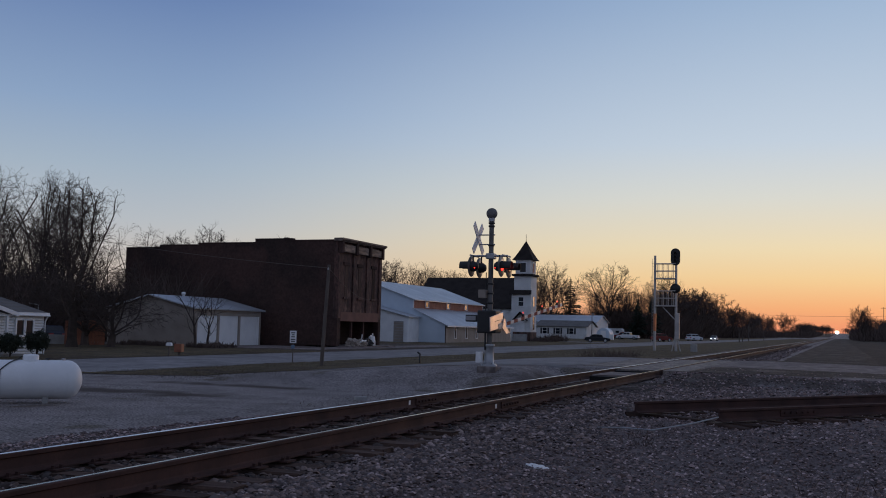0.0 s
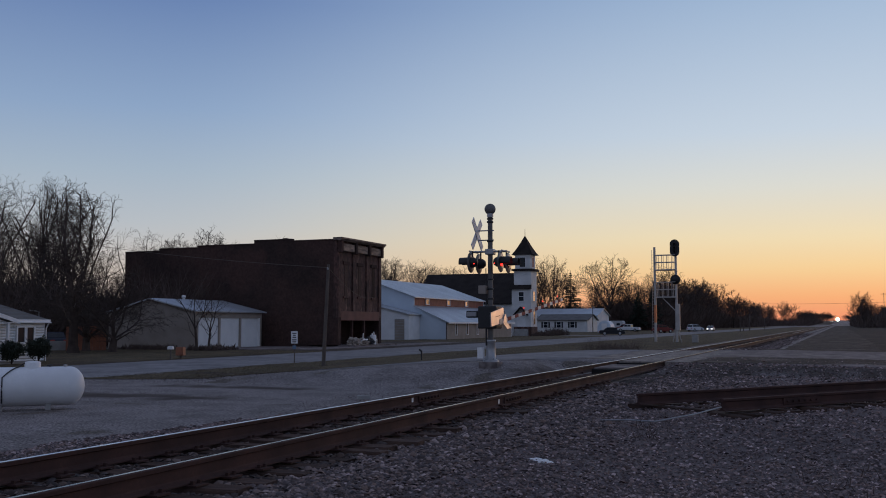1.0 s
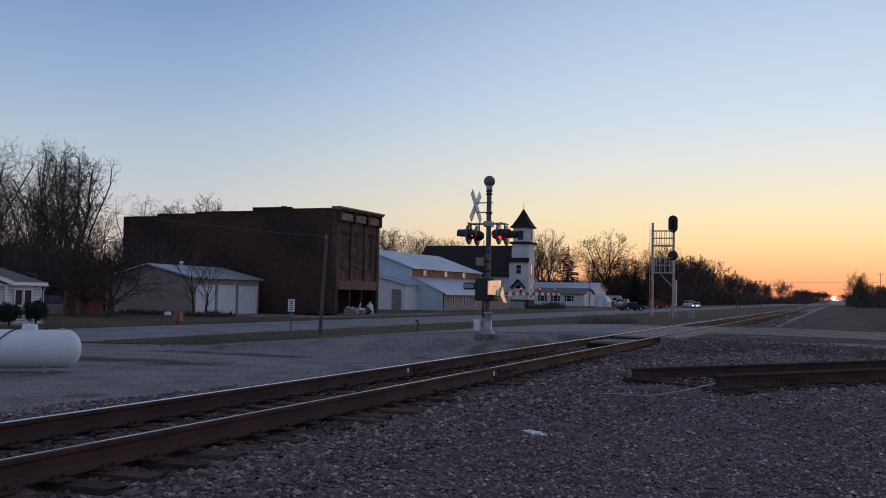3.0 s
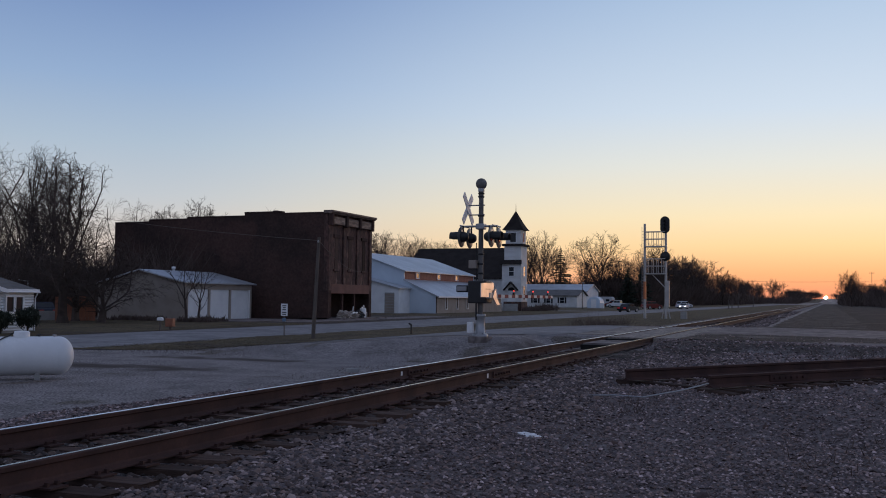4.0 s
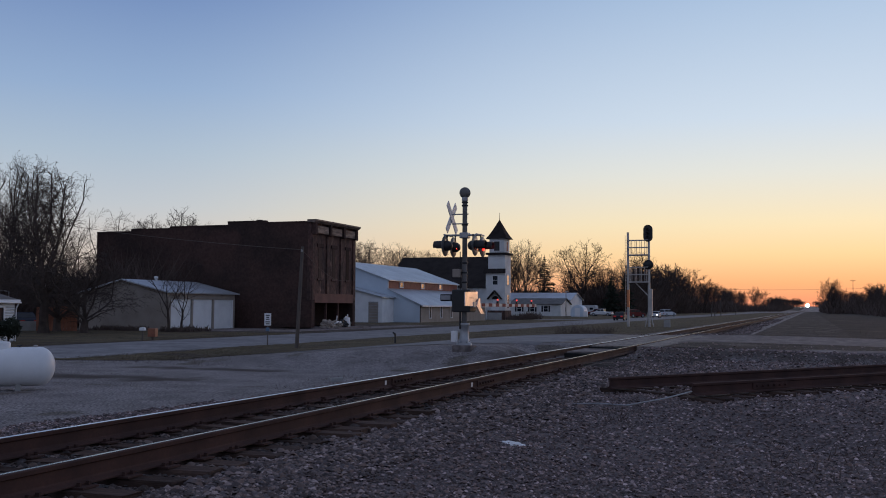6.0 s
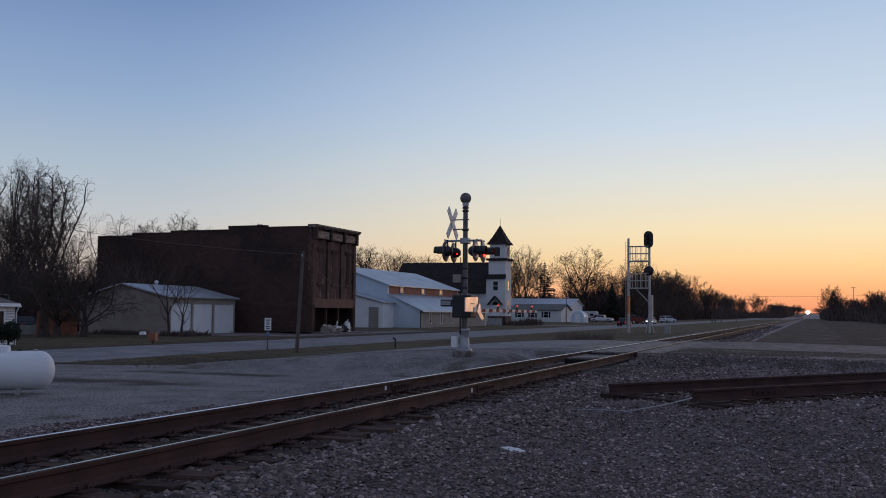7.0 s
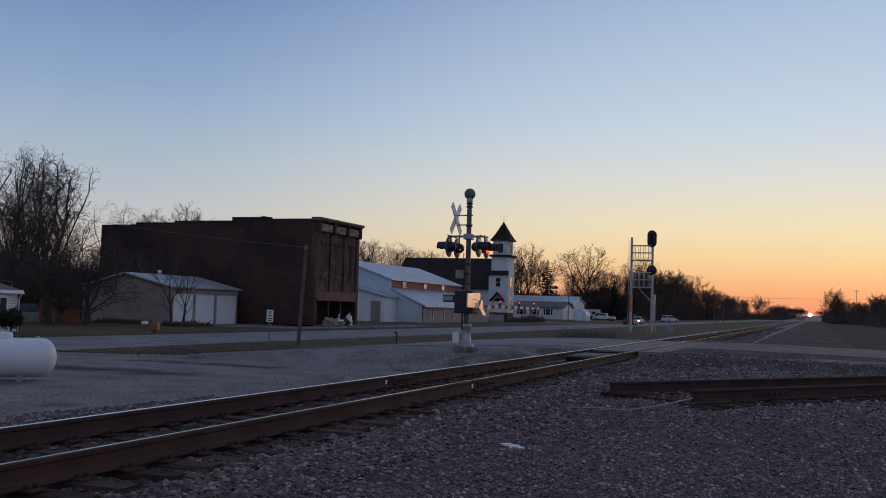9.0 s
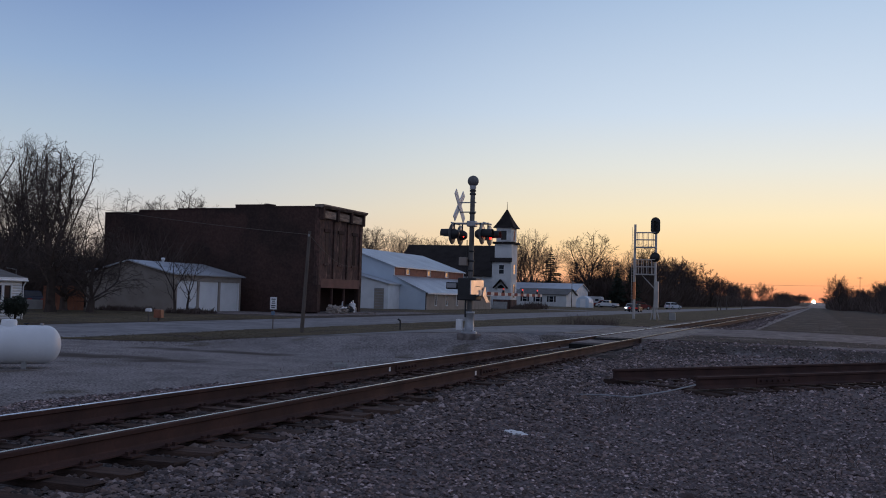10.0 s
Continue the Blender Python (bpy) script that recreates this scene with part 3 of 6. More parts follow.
# ---- buildings ----
def quad_roof(x0, x1, y0, y1, xr, ze, zr, axis="y", over=0.35, thick=0.12, ze1=None):
    """A gable roof of two slabs. axis y: ridge along y at x = xr, eaves at x0 and x1."""
    ze1 = ze if ze1 is None else ze1
    if axis == "y":
        prof = [(x0 - over, ze - over * (zr - ze) / (xr - x0)), (xr, zr), (x1 + over, ze1 - over * (zr - ze1) / (x1 - xr)),
                (x1 + over, ze1 - over * (zr - ze1) / (x1 - xr) + thick), (xr, zr + thick), (x0 - over, ze - over * (zr - ze) / (xr - x0) + thick)]
        return extrude(prof, "y", y0 - over, y1 + over)
    prof = [(y0 - over, ze - over * (zr - ze) / (xr - y0)), (xr, zr), (y1 + over, ze1 - over * (zr - ze1) / (y1 - xr)),
            (y1 + over, ze1 - over * (zr - ze1) / (y1 - xr) + thick), (xr, zr + thick), (y0 - over, ze - over * (zr - ze) / (xr - y0) + thick)]
    return extrude(prof, "x", x0 - over, x1 + over)


def window(parent, c, w, h, face, frame_m, pane_m, cross=True, label=""):
    """A framed window on a wall: face is '+x' or '-y', c its middle on the wall."""
    m = Matrix.Translation(c) @ (pose(0, 0, 0, 0, 0, 90) if face == "+x" else pose(0, 0, 0, 0, 0, 0))
    f = 0.09
    bm = boxes((-w / 2 - f, w / 2 + f, -0.08, 0.05, h / 2, h / 2 + f), (-w / 2 - f, w / 2 + f, -0.11, 0.05, -h / 2 - f, -h / 2),
               (-w / 2 - f, -w / 2, -0.08, 0.05, -h / 2, h / 2), (w / 2, w / 2 + f, -0.08, 0.05, -h / 2, h / 2))
    if cross:
        box(bm, -w / 2, w / 2, -0.06, 0.0, -0.03, 0.03)
    win = part("window", bm, frame_m, parent, label, m)
    part("pane", boxes((-w / 2, w / 2, -0.03, -0.015, -h / 2, h / 2)), pane_m, win)
    return win


G = -0.72
# brick storefront building
BX, BY0, BY1 = -39.62, 75.53, 84.1
brick_b = thing("brick_building", "old two-storey dark red brick storefront building with cornice", "building")
steps = [(-39.62, -44.2, 8.35), (-44.2, -48.0, 8.5), (-48.0, -54.0, 8.2), (-54.0, -58.2, 8.05), (-58.2, -62.0, 7.85)]
for x1, x0, zt in steps:
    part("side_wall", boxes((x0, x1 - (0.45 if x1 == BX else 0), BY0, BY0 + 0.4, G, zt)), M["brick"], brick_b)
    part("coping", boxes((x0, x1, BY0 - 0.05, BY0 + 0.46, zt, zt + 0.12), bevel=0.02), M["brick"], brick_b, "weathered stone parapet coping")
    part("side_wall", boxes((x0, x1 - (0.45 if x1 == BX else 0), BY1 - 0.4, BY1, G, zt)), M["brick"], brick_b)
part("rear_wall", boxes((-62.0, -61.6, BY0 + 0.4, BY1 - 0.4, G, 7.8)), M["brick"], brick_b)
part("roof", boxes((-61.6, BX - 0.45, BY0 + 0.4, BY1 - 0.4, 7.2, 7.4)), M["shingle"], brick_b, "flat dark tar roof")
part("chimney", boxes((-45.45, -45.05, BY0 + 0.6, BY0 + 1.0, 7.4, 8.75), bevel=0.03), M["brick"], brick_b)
# front: piers, shopfront opening, upper wall with three tall recesses
fx0, fx1 = BX - 0.45, BX
CORNICE = mat("weathered_cornice", (0.3, 0.22, 0.175), (0.08, 0.058, 0.048), 0.7, big=2.5, small=12, bump=0.6, stretch=(1, 0.5, 2.5), grain=(5.0, 0.5))
# mottled brick, lighter and redder than M["brick"]: the front's light is in its colour
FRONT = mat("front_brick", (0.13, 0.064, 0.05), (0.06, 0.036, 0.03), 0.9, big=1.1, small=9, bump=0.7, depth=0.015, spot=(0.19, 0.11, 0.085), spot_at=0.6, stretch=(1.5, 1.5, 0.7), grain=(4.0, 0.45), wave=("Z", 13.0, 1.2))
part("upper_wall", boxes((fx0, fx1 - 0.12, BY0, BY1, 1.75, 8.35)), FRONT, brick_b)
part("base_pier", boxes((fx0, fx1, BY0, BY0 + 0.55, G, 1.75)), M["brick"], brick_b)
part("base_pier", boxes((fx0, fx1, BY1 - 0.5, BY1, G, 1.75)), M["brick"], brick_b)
for y in (BY0, BY0 + 2.75, BY0 + 5.45, BY1 - 0.5):
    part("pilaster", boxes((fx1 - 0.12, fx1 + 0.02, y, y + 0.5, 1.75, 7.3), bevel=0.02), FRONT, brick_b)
    part("cornice_bracket", boxes((fx1 - 0.12, fx1 + 0.3, y + 0.05, y + 0.42, 7.3, 8.4), bevel=0.04), M["brick"], brick_b, "heavy sheet-metal cornice bracket")
for i, y in enumerate((BY0 + 0.5, BY0 + 3.15, BY0 + 5.95)):
    w = 2.2 if i < 2 else 2.1
    part("cornice_panel", boxes((fx1 - 0.12, fx1 + 0.18, y + 0.05, y + w, 7.45, 8.1), bevel=0.03), CORNICE, brick_b, "faded brown cornice panel")
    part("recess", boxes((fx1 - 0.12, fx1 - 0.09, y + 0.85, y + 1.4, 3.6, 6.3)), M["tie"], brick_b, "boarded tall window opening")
    part("lintel", boxes((fx1 - 0.12, fx1 - 0.02, y + 0.55, y + 1.7, 6.3, 6.6), bevel=0.02), M["brick"], brick_b, "arched brick lintel")
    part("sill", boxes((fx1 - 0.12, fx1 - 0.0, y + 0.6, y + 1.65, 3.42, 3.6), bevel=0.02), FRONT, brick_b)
bm = extrude([(fx1 - 0.12, 8.35), (fx1 + 0.2, 8.3), (fx1 + 0.42, 8.48), (fx1 + 0.42, 8.6), (fx1 - 0.45, 8.6), (fx1 - 0.45, 8.35)], "y", BY0 - 0.15, BY1 + 0.2)
part("cornice", bm, CORNICE, brick_b, "projecting weathered cornice moulding")
part("sign_band", boxes((fx1 - 0.1, fx1 + 0.03, BY0 + 0.5, BY1 - 0.5, 1.5, 2.3), bevel=0.02), mat("band_brick", (0.2, 0.09, 0.07), (0.14, 0.07, 0.055), 0.85, big=1, small=14), brick_b, "faded red shopfront beam")
for y in (BY0 + 2.85, BY0 + 5.2):
    part("shop_column", boxes((fx1 - 0.3, fx1 - 0.1, y, y + 0.22, G, 1.5), bevel=0.02), M["brick"], brick_b, "cast-iron shopfront column")
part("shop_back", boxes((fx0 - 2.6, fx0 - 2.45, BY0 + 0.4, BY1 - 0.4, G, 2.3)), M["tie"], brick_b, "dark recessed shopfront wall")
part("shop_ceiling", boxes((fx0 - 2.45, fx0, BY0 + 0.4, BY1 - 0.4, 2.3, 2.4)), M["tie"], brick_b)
part("shop_floor", boxes((fx0 - 2.45, BX + 1.6, BY0, BY1, G - 0.1, G + 0.12)), M["tarmac"], brick_b, "raised worn shop step")
# junk before the shopfront
for nm, y, h, m, lb, cat in (("tarp_heap", 77.0, 0.55, "block", "grey tarpaulin heap before the boarded shopfront", "heap"), ("junk_crate", 78.4, 0.45, "block", "pale broken crate by the shopfront", "crate"),
                             ("white_chair", 81.2, 0.95, "white", "white plastic chair tipped by the shopfront", "chair"), ("trash_bag", 79.6, 0.5, "black", "black rubbish bag by the shopfront", "bag")):
    if nm == "white_chair":
        c = thing(nm, lb, cat, pose(BX + 0.7, y, G + 0.12, 0, 0, 100))
        part("seat", boxes((-0.22, 0.22, -0.22, 0.22, 0.4, 0.44), bevel=0.02), M[m], c)
        part("backrest", boxes((-0.22, 0.22, 0.18, 0.22, 0.44, 0.95), bevel=0.03), M[m], c)
        for sx in (-0.19, 0.19):
            for sy in (-0.19, 0.19):
                part("leg", boxes((sx - 0.02, sx + 0.02, sy - 0.02, sy + 0.02, 0, 0.4)), M[m], c)
        continue
    bm = bmesh.new()
    bmesh.ops.create_icosphere(bm, subdivisions=4, radius=1)
    for v in bm.verts:
        k = 1 + 0.35 * noise.noise(v.co * 1.6 + Vector((y, 0, 0))) + 0.28 * noise.noise(v.co * 4.2 + Vector((0, y, 0))) - 0.25 * abs(noise.noise(v.co * 3.0 + Vector((0, 0, y))))
        v.co = Vector((v.co.x * 0.6 * k, v.co.y * 0.75 * k, max(v.co.z, -0.3) * h * k))
    tagged(part(nm, bm, M[m], None, "", (BX + 0.8, y, G + 0.12 + 0.3 * h)), lb, cat)

for y, h, w, tip, lb, cat, nm in ((77.9, 0.05, 0.5, 62, "pale plastic sheet slumped over the shop step", "sheet", "plastic_sheet"), (79.0, 1.0, 0.05, 8, "white board leaning in the shopfront", "board", "white_board"),
                                  (81.6, 1.1, 0.06, -6, "white post standing by the shopfront", "post", "white_post")):
    bm = boxes((-0.04, 0.04, -w, w, 0, max(h, 0.9) if h > 0.1 else 1.0), bevel=0.015)
    if h < 0.1:
        bmesh.ops.subdivide_edges(bm, edges=list(bm.edges), cuts=4, use_grid_fill=True)
        for v in bm.verts:
            v.co.x += 0.12 * noise.noise(v.co * 3.1)
    tagged(part(nm, bm, M["white"], None, "", pose(BX + 0.55, y, G + 0.12, 0, tip, 0)), lb, cat)

sw = part("pavement", boxes((BX + 0.02, BX + 3.4, 66.0, 96.0, G - 0.05, G + 0.03), bevel=0.02), M["tarmac"], None)
tagged(sw, "cracked concrete pavement along the storefronts", "pavement", kind="structure")
bar_ = thing("barrel", "white plastic barrel by the shopfront", "barrel", (BX + 1.0, 80.3, G + 0.1))
part("body", lathe([(0.0, 0), (0.26, 0), (0.29, 0.1), (0.29, 0.35), (0.3, 0.38), (0.29, 0.41), (0.29, 0.75), (0.26, 0.85), (0.0, 0.86)], 20), M["white"], bar_)
apron = part("apron", boxes((-45.9, -40.5, 64.4, 73.6, G - 0.05, G + 0.04), bevel=0.02), M["tarmac"], None)
tagged(apron, "grey concrete apron before the garage doors", "driveway", kind="structure")

# garage with three doors
gx, gy0, gy1 = -46.0, 64.2, 73.7
garage = thing("garage", "low tan block garage with three white roll-up doors", "garage")
part("gable_wall", extrude([(gx - 8.2, G), (gx, G), (gx, 2.2), (gx - 4.1, 3.15), (gx - 8.2, 2.1)], "y", gy0, gy0 + 0.25), M["block"], garage)
part("gable_wall", extrude([(gx - 8.2, G), (gx, G), (gx, 2.2), (gx - 4.1, 3.15), (gx - 8.2, 2.1)], "y", gy1 - 0.25, gy1), M["block"], garage)
part("back_wall", boxes((gx - 8.2, gx - 7.95, gy0 + 0.25, gy1 - 0.25, G, 2.1)), M["block"], garage)
part("header", boxes((gx - 0.25, gx, gy0 + 0.25, gy1 - 0.25, 1.7, 2.2)), M["block"], garage, "pale header over the garage doors")
part("roof", quad_roof(gx - 8.2, gx, gy0, gy1, gx - 4.1, 2.1, 3.15, "y", 0.3, 0.1, 2.2), M["tinroof"], garage, "pale metal roof catching the sky")
dw = (gy1 - gy0 - 0.9) / 3
for i in range(3):
    y = gy0 + 0.35 + i * (dw + 0.1)
    part("door_pier", boxes((gx - 0.25, gx, y - 0.1, y + 0.12, G, 1.7)), M["block"], garage)
    d = part("garage_door", boxes((gx - 0.16, gx - 0.12, y + 0.12, y + dw, G, 1.7)), M["white"], garage, "white panelled roll-up door")
    for k in range(8):
        part("door_slat", boxes((gx - 0.12, gx - 0.1, y + 0.14, y + dw - 0.02, G + 0.02 + k * 0.3, G + 0.29 + k * 0.3), bevel=0.006), M["white"], d)
part("door_pier", boxes((gx - 0.25, gx, gy1 - 0.45, gy1 - 0.25, G, 1.7)), M["white"], garage)
part("vent", lathe([(0.0, 0.35), (0.22, 0.3), (0.22, 0.05), (0.14, 0.0), (0.14, -0.4)], 14), M["white"], garage, "round white roof vent", Matrix.Translation((gx - 4.0, gy0 + 4.0, 3.32)) @ Matrix.Scale(0.75, 4))

# white steel barn with clerestory and lean-to
bx, by0, by1 = -45.33, 115.15, 128.0
mx = -49.72
barn = thing("pole_barn", "white steel-clad barn with clerestory and lean-to roof", "barn")
part("gable_wall", extrude([(-63.2, G), (bx, G), (bx, 1.45), (mx, 3.42), (mx, 4.6), (-56.6, 7.0), (-63.2, 4.6)], "y", by0, by0 + 0.2), M["tin"], barn, "pale blue-white ribbed steel gable")
part("gable_wall", extrude([(-63.2, G), (bx, G), (bx, 1.45), (mx, 3.42), (mx, 4.6), (-56.6, 7.0), (-63.2, 4.6)], "y", 141.3, 141.5), M["tin"], barn)
part("side_wall", boxes((bx - 0.15, bx, by0 + 0.2, 141.3, G, 1.45)), M["block"], barn, "tan lower side wall")
part("back_wall", boxes((-63.2, -63.0, by0 + 0.2, 141.3, G, 4.6)), M["tin"], barn)
part("clerestory", boxes((mx - 0.15, mx, by0 + 0.2, 141.3, 3.42, 4.6)), mat("red_boards", (0.27, 0.085, 0.055), (0.19, 0.06, 0.042), 0.7, big=2, small=20, bump=0.3), barn, "red-brown wooden clerestory wall")
for y in (119.5, 127.0, 134.0):
    window(barn, (mx, y, 4.05), 1.0, 0.6, "+x", M["white"], M["glass"], False)
for y in (118.5, 122.5, 126.5):
    window(barn, (bx, y, 0.55), 0.5, 1.4, "+x", M["white"], M["glass"], False)
part("roof", quad_roof(-63.2, mx, by0, 141.5, -56.6, 4.6, 7.0, "y", 0.35, 0.1), M["tinroof"], barn, "pale ribbed metal roof")
part("lean_to_roof", extrude([(mx, 3.42), (bx + 0.4, 1.32), (bx + 0.4, 1.42), (mx, 3.54)], "y", by0 - 0.3, 141.7), M["tinroof"], barn, "pale ribbed metal lean-to roof")
part("fascia", boxes((bx + 0.4, bx + 0.44, by0 - 0.3, 141.7, 1.24, 1.42)), M["white"], barn)
part("corner_trim", boxes((bx - 0.05, bx + 0.03, by0 - 0.03, by0 + 0.1, G, 1.4)), M["tie"], barn, "dark corner trim")

# small white shed before the barn
sx0, sx1, sy0, sy1 = -54.5, -48.9, 111.6, 115.1
shed = thing("shed", "small white shed with a metal door beside the barn", "shed")
part("wall", extrude([(sx0, G), (sx1, G), (sx1, 2.35), (sx0, 3.7)], "y", sy0, sy0 + 0.15), M["white"], shed)
part("wall", boxes((sx1 - 0.15, sx1, sy0 + 0.15, sy1, G, 2.35)), M["white"], shed)
part("roof", extrude([(sx0 - 0.2, 3.75), (sx1 + 0.3, 2.3), (sx1 + 0.3, 2.4), (sx0 - 0.2, 3.87)], "y", sy0 - 0.3, sy1), M["tinroof"], shed)
d = part("door", boxes((-50.75, -49.45, sy0 - 0.04, sy0, G, 1.82)), M["concrete"], shed, "grey louvred shed door")
for k in range(7):
    part("door_slat", boxes((-50.7, -49.5, sy0 - 0.07, sy0 - 0.04, G + 0.1 + k * 0.34, G + 0.36 + k * 0.34), bevel=0.01), M["block"], d)

# church: nave along x, tower at its street end
cx0, cx1, cy0, cy1 = -66.0, -49.0, 154.0, 166.0
church = thing("church", "white clapboard church with a square bell tower", "church")
part("nave_wall", boxes((cx0, cx1, cy0, cy0 + 0.25, G, 4.7)), M["clap"], church)
part("nave_wall", boxes((cx0, cx1, cy1 - 0.25, cy1, G, 4.7)), M["clap"], church)
for x in (cx0, cx1 - 0.25):
    part("gable_wall", extrude([(cy0, G), (cy1, G), (cy1, 4.7), (160.0, 9.6), (cy0, 4.7)], "x", x, x + 0.25), M["clap"], church)
part("roof", quad_roof(cx0, cx1, cy0, cy1, 160.0, 4.7, 9.6, "x", 0.4, 0.15), M["shingle"], church, "steep dark shingle roof")
for x in (-63, -59, -55, -51):
    window(church, (x, cy0, 2.0), 1.0, 2.6, "-y", M["white"], M["glass"])
tx0, tx1, ty0, ty1 = -48.25, -45.45, 152.0, 155.2
tower = part("tower", boxes((tx0, tx1, ty0, ty1, G, 9.6)), M["clap"], church, "square white clapboard bell tower")
part("belfry", boxes((tx0 + 0.15, tx1 - 0.15, ty0 + 0.15, ty1 - 0.15, 9.95, 12.25)), M["clap"], church)
part("ledge", boxes((tx0 - 0.35, tx1 + 0.35, ty0 - 0.35, ty1 + 0.35, 9.6, 9.95), bevel=0.06), M["shingle"], church, "dark shingled ledge below the belfry")
part("lower_block", boxes((tx0 - 0.4, tx0 - 0.003, ty0 + 0.06, ty1, G, 6.7)), M["clap"], church, "white clapboard shoulder of the tower")
part("skirt_roof", extrude([(ty0 - 0.4, 6.7), (ty0 - 0.4, 6.82), (ty0 - 0.003, 7.4), (ty0 - 0.003, 6.7)], "x", tx0 - 0.7, tx1 + 0.1), M["shingle"], church, "dark pent roof on the tower")
part("skirt_roof", extrude([(tx0 - 0.8, 6.7), (tx0 - 0.8, 6.82), (tx0 - 0.003, 7.4), (tx0 - 0.003, 6.7)], "y", ty0, ty1), M["shingle"], church, "dark pent roof on the tower")
sp = bmesh.new()
mid = Vector(((tx0 + tx1) / 2, (ty0 + ty1) / 2, 0))
rings = []
for r, z in ((1.78, 12.2), (1.42, 12.7), (0.9, 13.6), (0.0, 15.4)):
    rings.append([sp.verts.new((mid.x + sxx * r, mid.y + syy * r, z)) for sxx, syy in ((-1, -1), (1, -1), (1, 1), (-1, 1))] if r else [sp.verts.new((mid.x, mid.y, z))])
for p, q in zip(rings, rings[1:]):
    for i in range(4):
        sp.faces.new((p[i], p[(i + 1) % 4], q[(i + 1) % 4], q[i]) if len(q) > 1 else (p[i], p[(i + 1) % 4], q[0]))
sp.faces.new(rings[0][::-1])
part("spire", sp, M["shingle"], church, "flared dark pyramid spire")
part("finial", tubes(((mid.x, mid.y, 15.3), (mid.x, mid.y, 16.5), 0.05, 0.02)), M["black"], church)
window(church, (-46.85, ty0 + 0.15, 11.0), 0.95, 1.5, "-y", M["white"], M["black"], False, "dark louvred belfry opening")
# this side's pane is red, not black: sunset glow painted into it
window(church, (tx1 - 0.15, 153.6, 11.0), 0.95, 1.5, "+x", M["white"], mat("louvre_sunset_red", (0.3, 0.1, 0.07), rough=0.6), False, "reddish belfry opening")
window(church, (-47.05, ty0, 5.55), 0.8, 1.4, "-y", M["white"], M["glass"])
window(church, (tx1, 153.6, 5.6), 1.0, 1.5, "+x", M["white"], M["glass"])
window(church, (tx1, 153.6, 2.15), 1.0, 2.1, "+x", M["white"], M["glass"])
dr = part("door", boxes((-47.7, -46.4, ty0 - 0.05, ty0, 0.75, 2.5)), M["white"], church)
part("fanlight", lathe([(0.0, 0.0), (0.55, 0.0), (0.55, 0.06)], 20, m=pose(-47.05, ty0 - 0.02, 2.5, 90, 0, 0)), M["glass"], church, "half-round fanlight over the door")
for a, b in (((-48.2, 2.5), (-47.05, 3.8)), ((-47.05, 3.8), (-45.9, 2.5))):
    part("porch_gable", extrude([a, b, (b[0], b[1] + 0.16), (a[0], a[1] + 0.16)], "y", ty0 - 0.8, ty0), M["shingle"], church, "small gabled door hood")
part("foundation", boxes((cx0 - 0.05, cx1 + 0.05, cy0 - 0.06, cy0 - 0.003, G, G + 1.3)), M["brick"], church)
part("tower_base", boxes((tx0 - 0.08, tx1 + 0.08, ty0 - 0.08, ty1 + 0.08, G, 0.75), bevel=0.02), FRONT, church, "dark brick base of the tower")
part("door_steps", boxes((-48.0, -45.9, ty0 - 1.4, ty0 - 0.08, G, -0.1), (-48.0, -45.9, ty0 - 0.8, ty0 - 0.08, -0.1, 0.4)), M["concrete"], church)

# long white house and a larger metal building behind it
house = thing("bungalow", "long low white house with dark shutters", "house")
part("wall", boxes((-67.3, -55.1, 230.0, 230.2, G, 2.1)), M["clap"], house)
part("wall", boxes((-67.3, -55.1, 239.8, 240.0, G, 2.1)), M["clap"], house)
for x in (-67.3, -55.3):
    part("gable_wall", extrude([(230.2, G), (239.8, G), (239.8, 2.1), (235, 3.4), (230.2, 2.1)], "x", x, x + 0.2), M["clap"], house)
part("roof", quad_roof(-67.3, -55.1, 230.0, 240.0, 235.0, 2.1, 3.4, "x", 0.4, 0.15), M["greyroof"], house)
for x in (-65.2, -62.0, -58.7):
    window(house, (x, 230.0, 1.0), 1.0, 1.3, "-y", M["white"], M["glass"])
    for s in (-0.85, 0.85):
        part("shutter", boxes((x + s - 0.2, x + s + 0.2, 229.94, 230.0, 0.3, 1.7)), M["black"], house, "dark shutter")
window(house, (-55.1, 235.0, 0.9), 0.9, 1.1, "+x", M["white"], M["glass"])
hall = thing("metal_building", "long white steel building behind the house", "building")
part("wall", boxes((-80.0, -57.4, 250.0, 250.2, G, 3.3)), M["tin"], hall)
part("gable_wall", extrude([(250.2, G), (264, G), (264, 3.3), (257, 5.1), (250.2, 3.3)], "x", -57.6, -57.4), M["tin"], hall)
part("roof", quad_roof(-80.0, -57.4, 250.0, 264.0, 257.0, 3.3, 5.1, "x", 0.4, 0.12), M["tinroof"], hall)
quonset = thing("garden_shed", "small rounded white storage shed", "shed")
prof = [(1.5 * math.cos(a), 1.2 + 1.4 * math.sin(a)) for a in [math.pi * i / 12 for i in range(13)]]
part("shell", extrude([(-49.35 + u, G + v) for u, v in [(1.5, 0)] + prof + [(-1.5, 0)]], "y", 222.0, 226.0), M["tin"], quonset)
part("door", boxes((-49.95, -48.75, 221.93, 222.0, G, G + 2.0)), M["white"], quonset)
cab = part("utility_cabinet", boxes((-0.45, 0.45, -0.4, 0.4, 0, 1.25), bevel=0.04), M["white"], None, "", (-47.25, 221.0, G))
tagged(cab, "white utility cabinet near the shed", "cabinet")

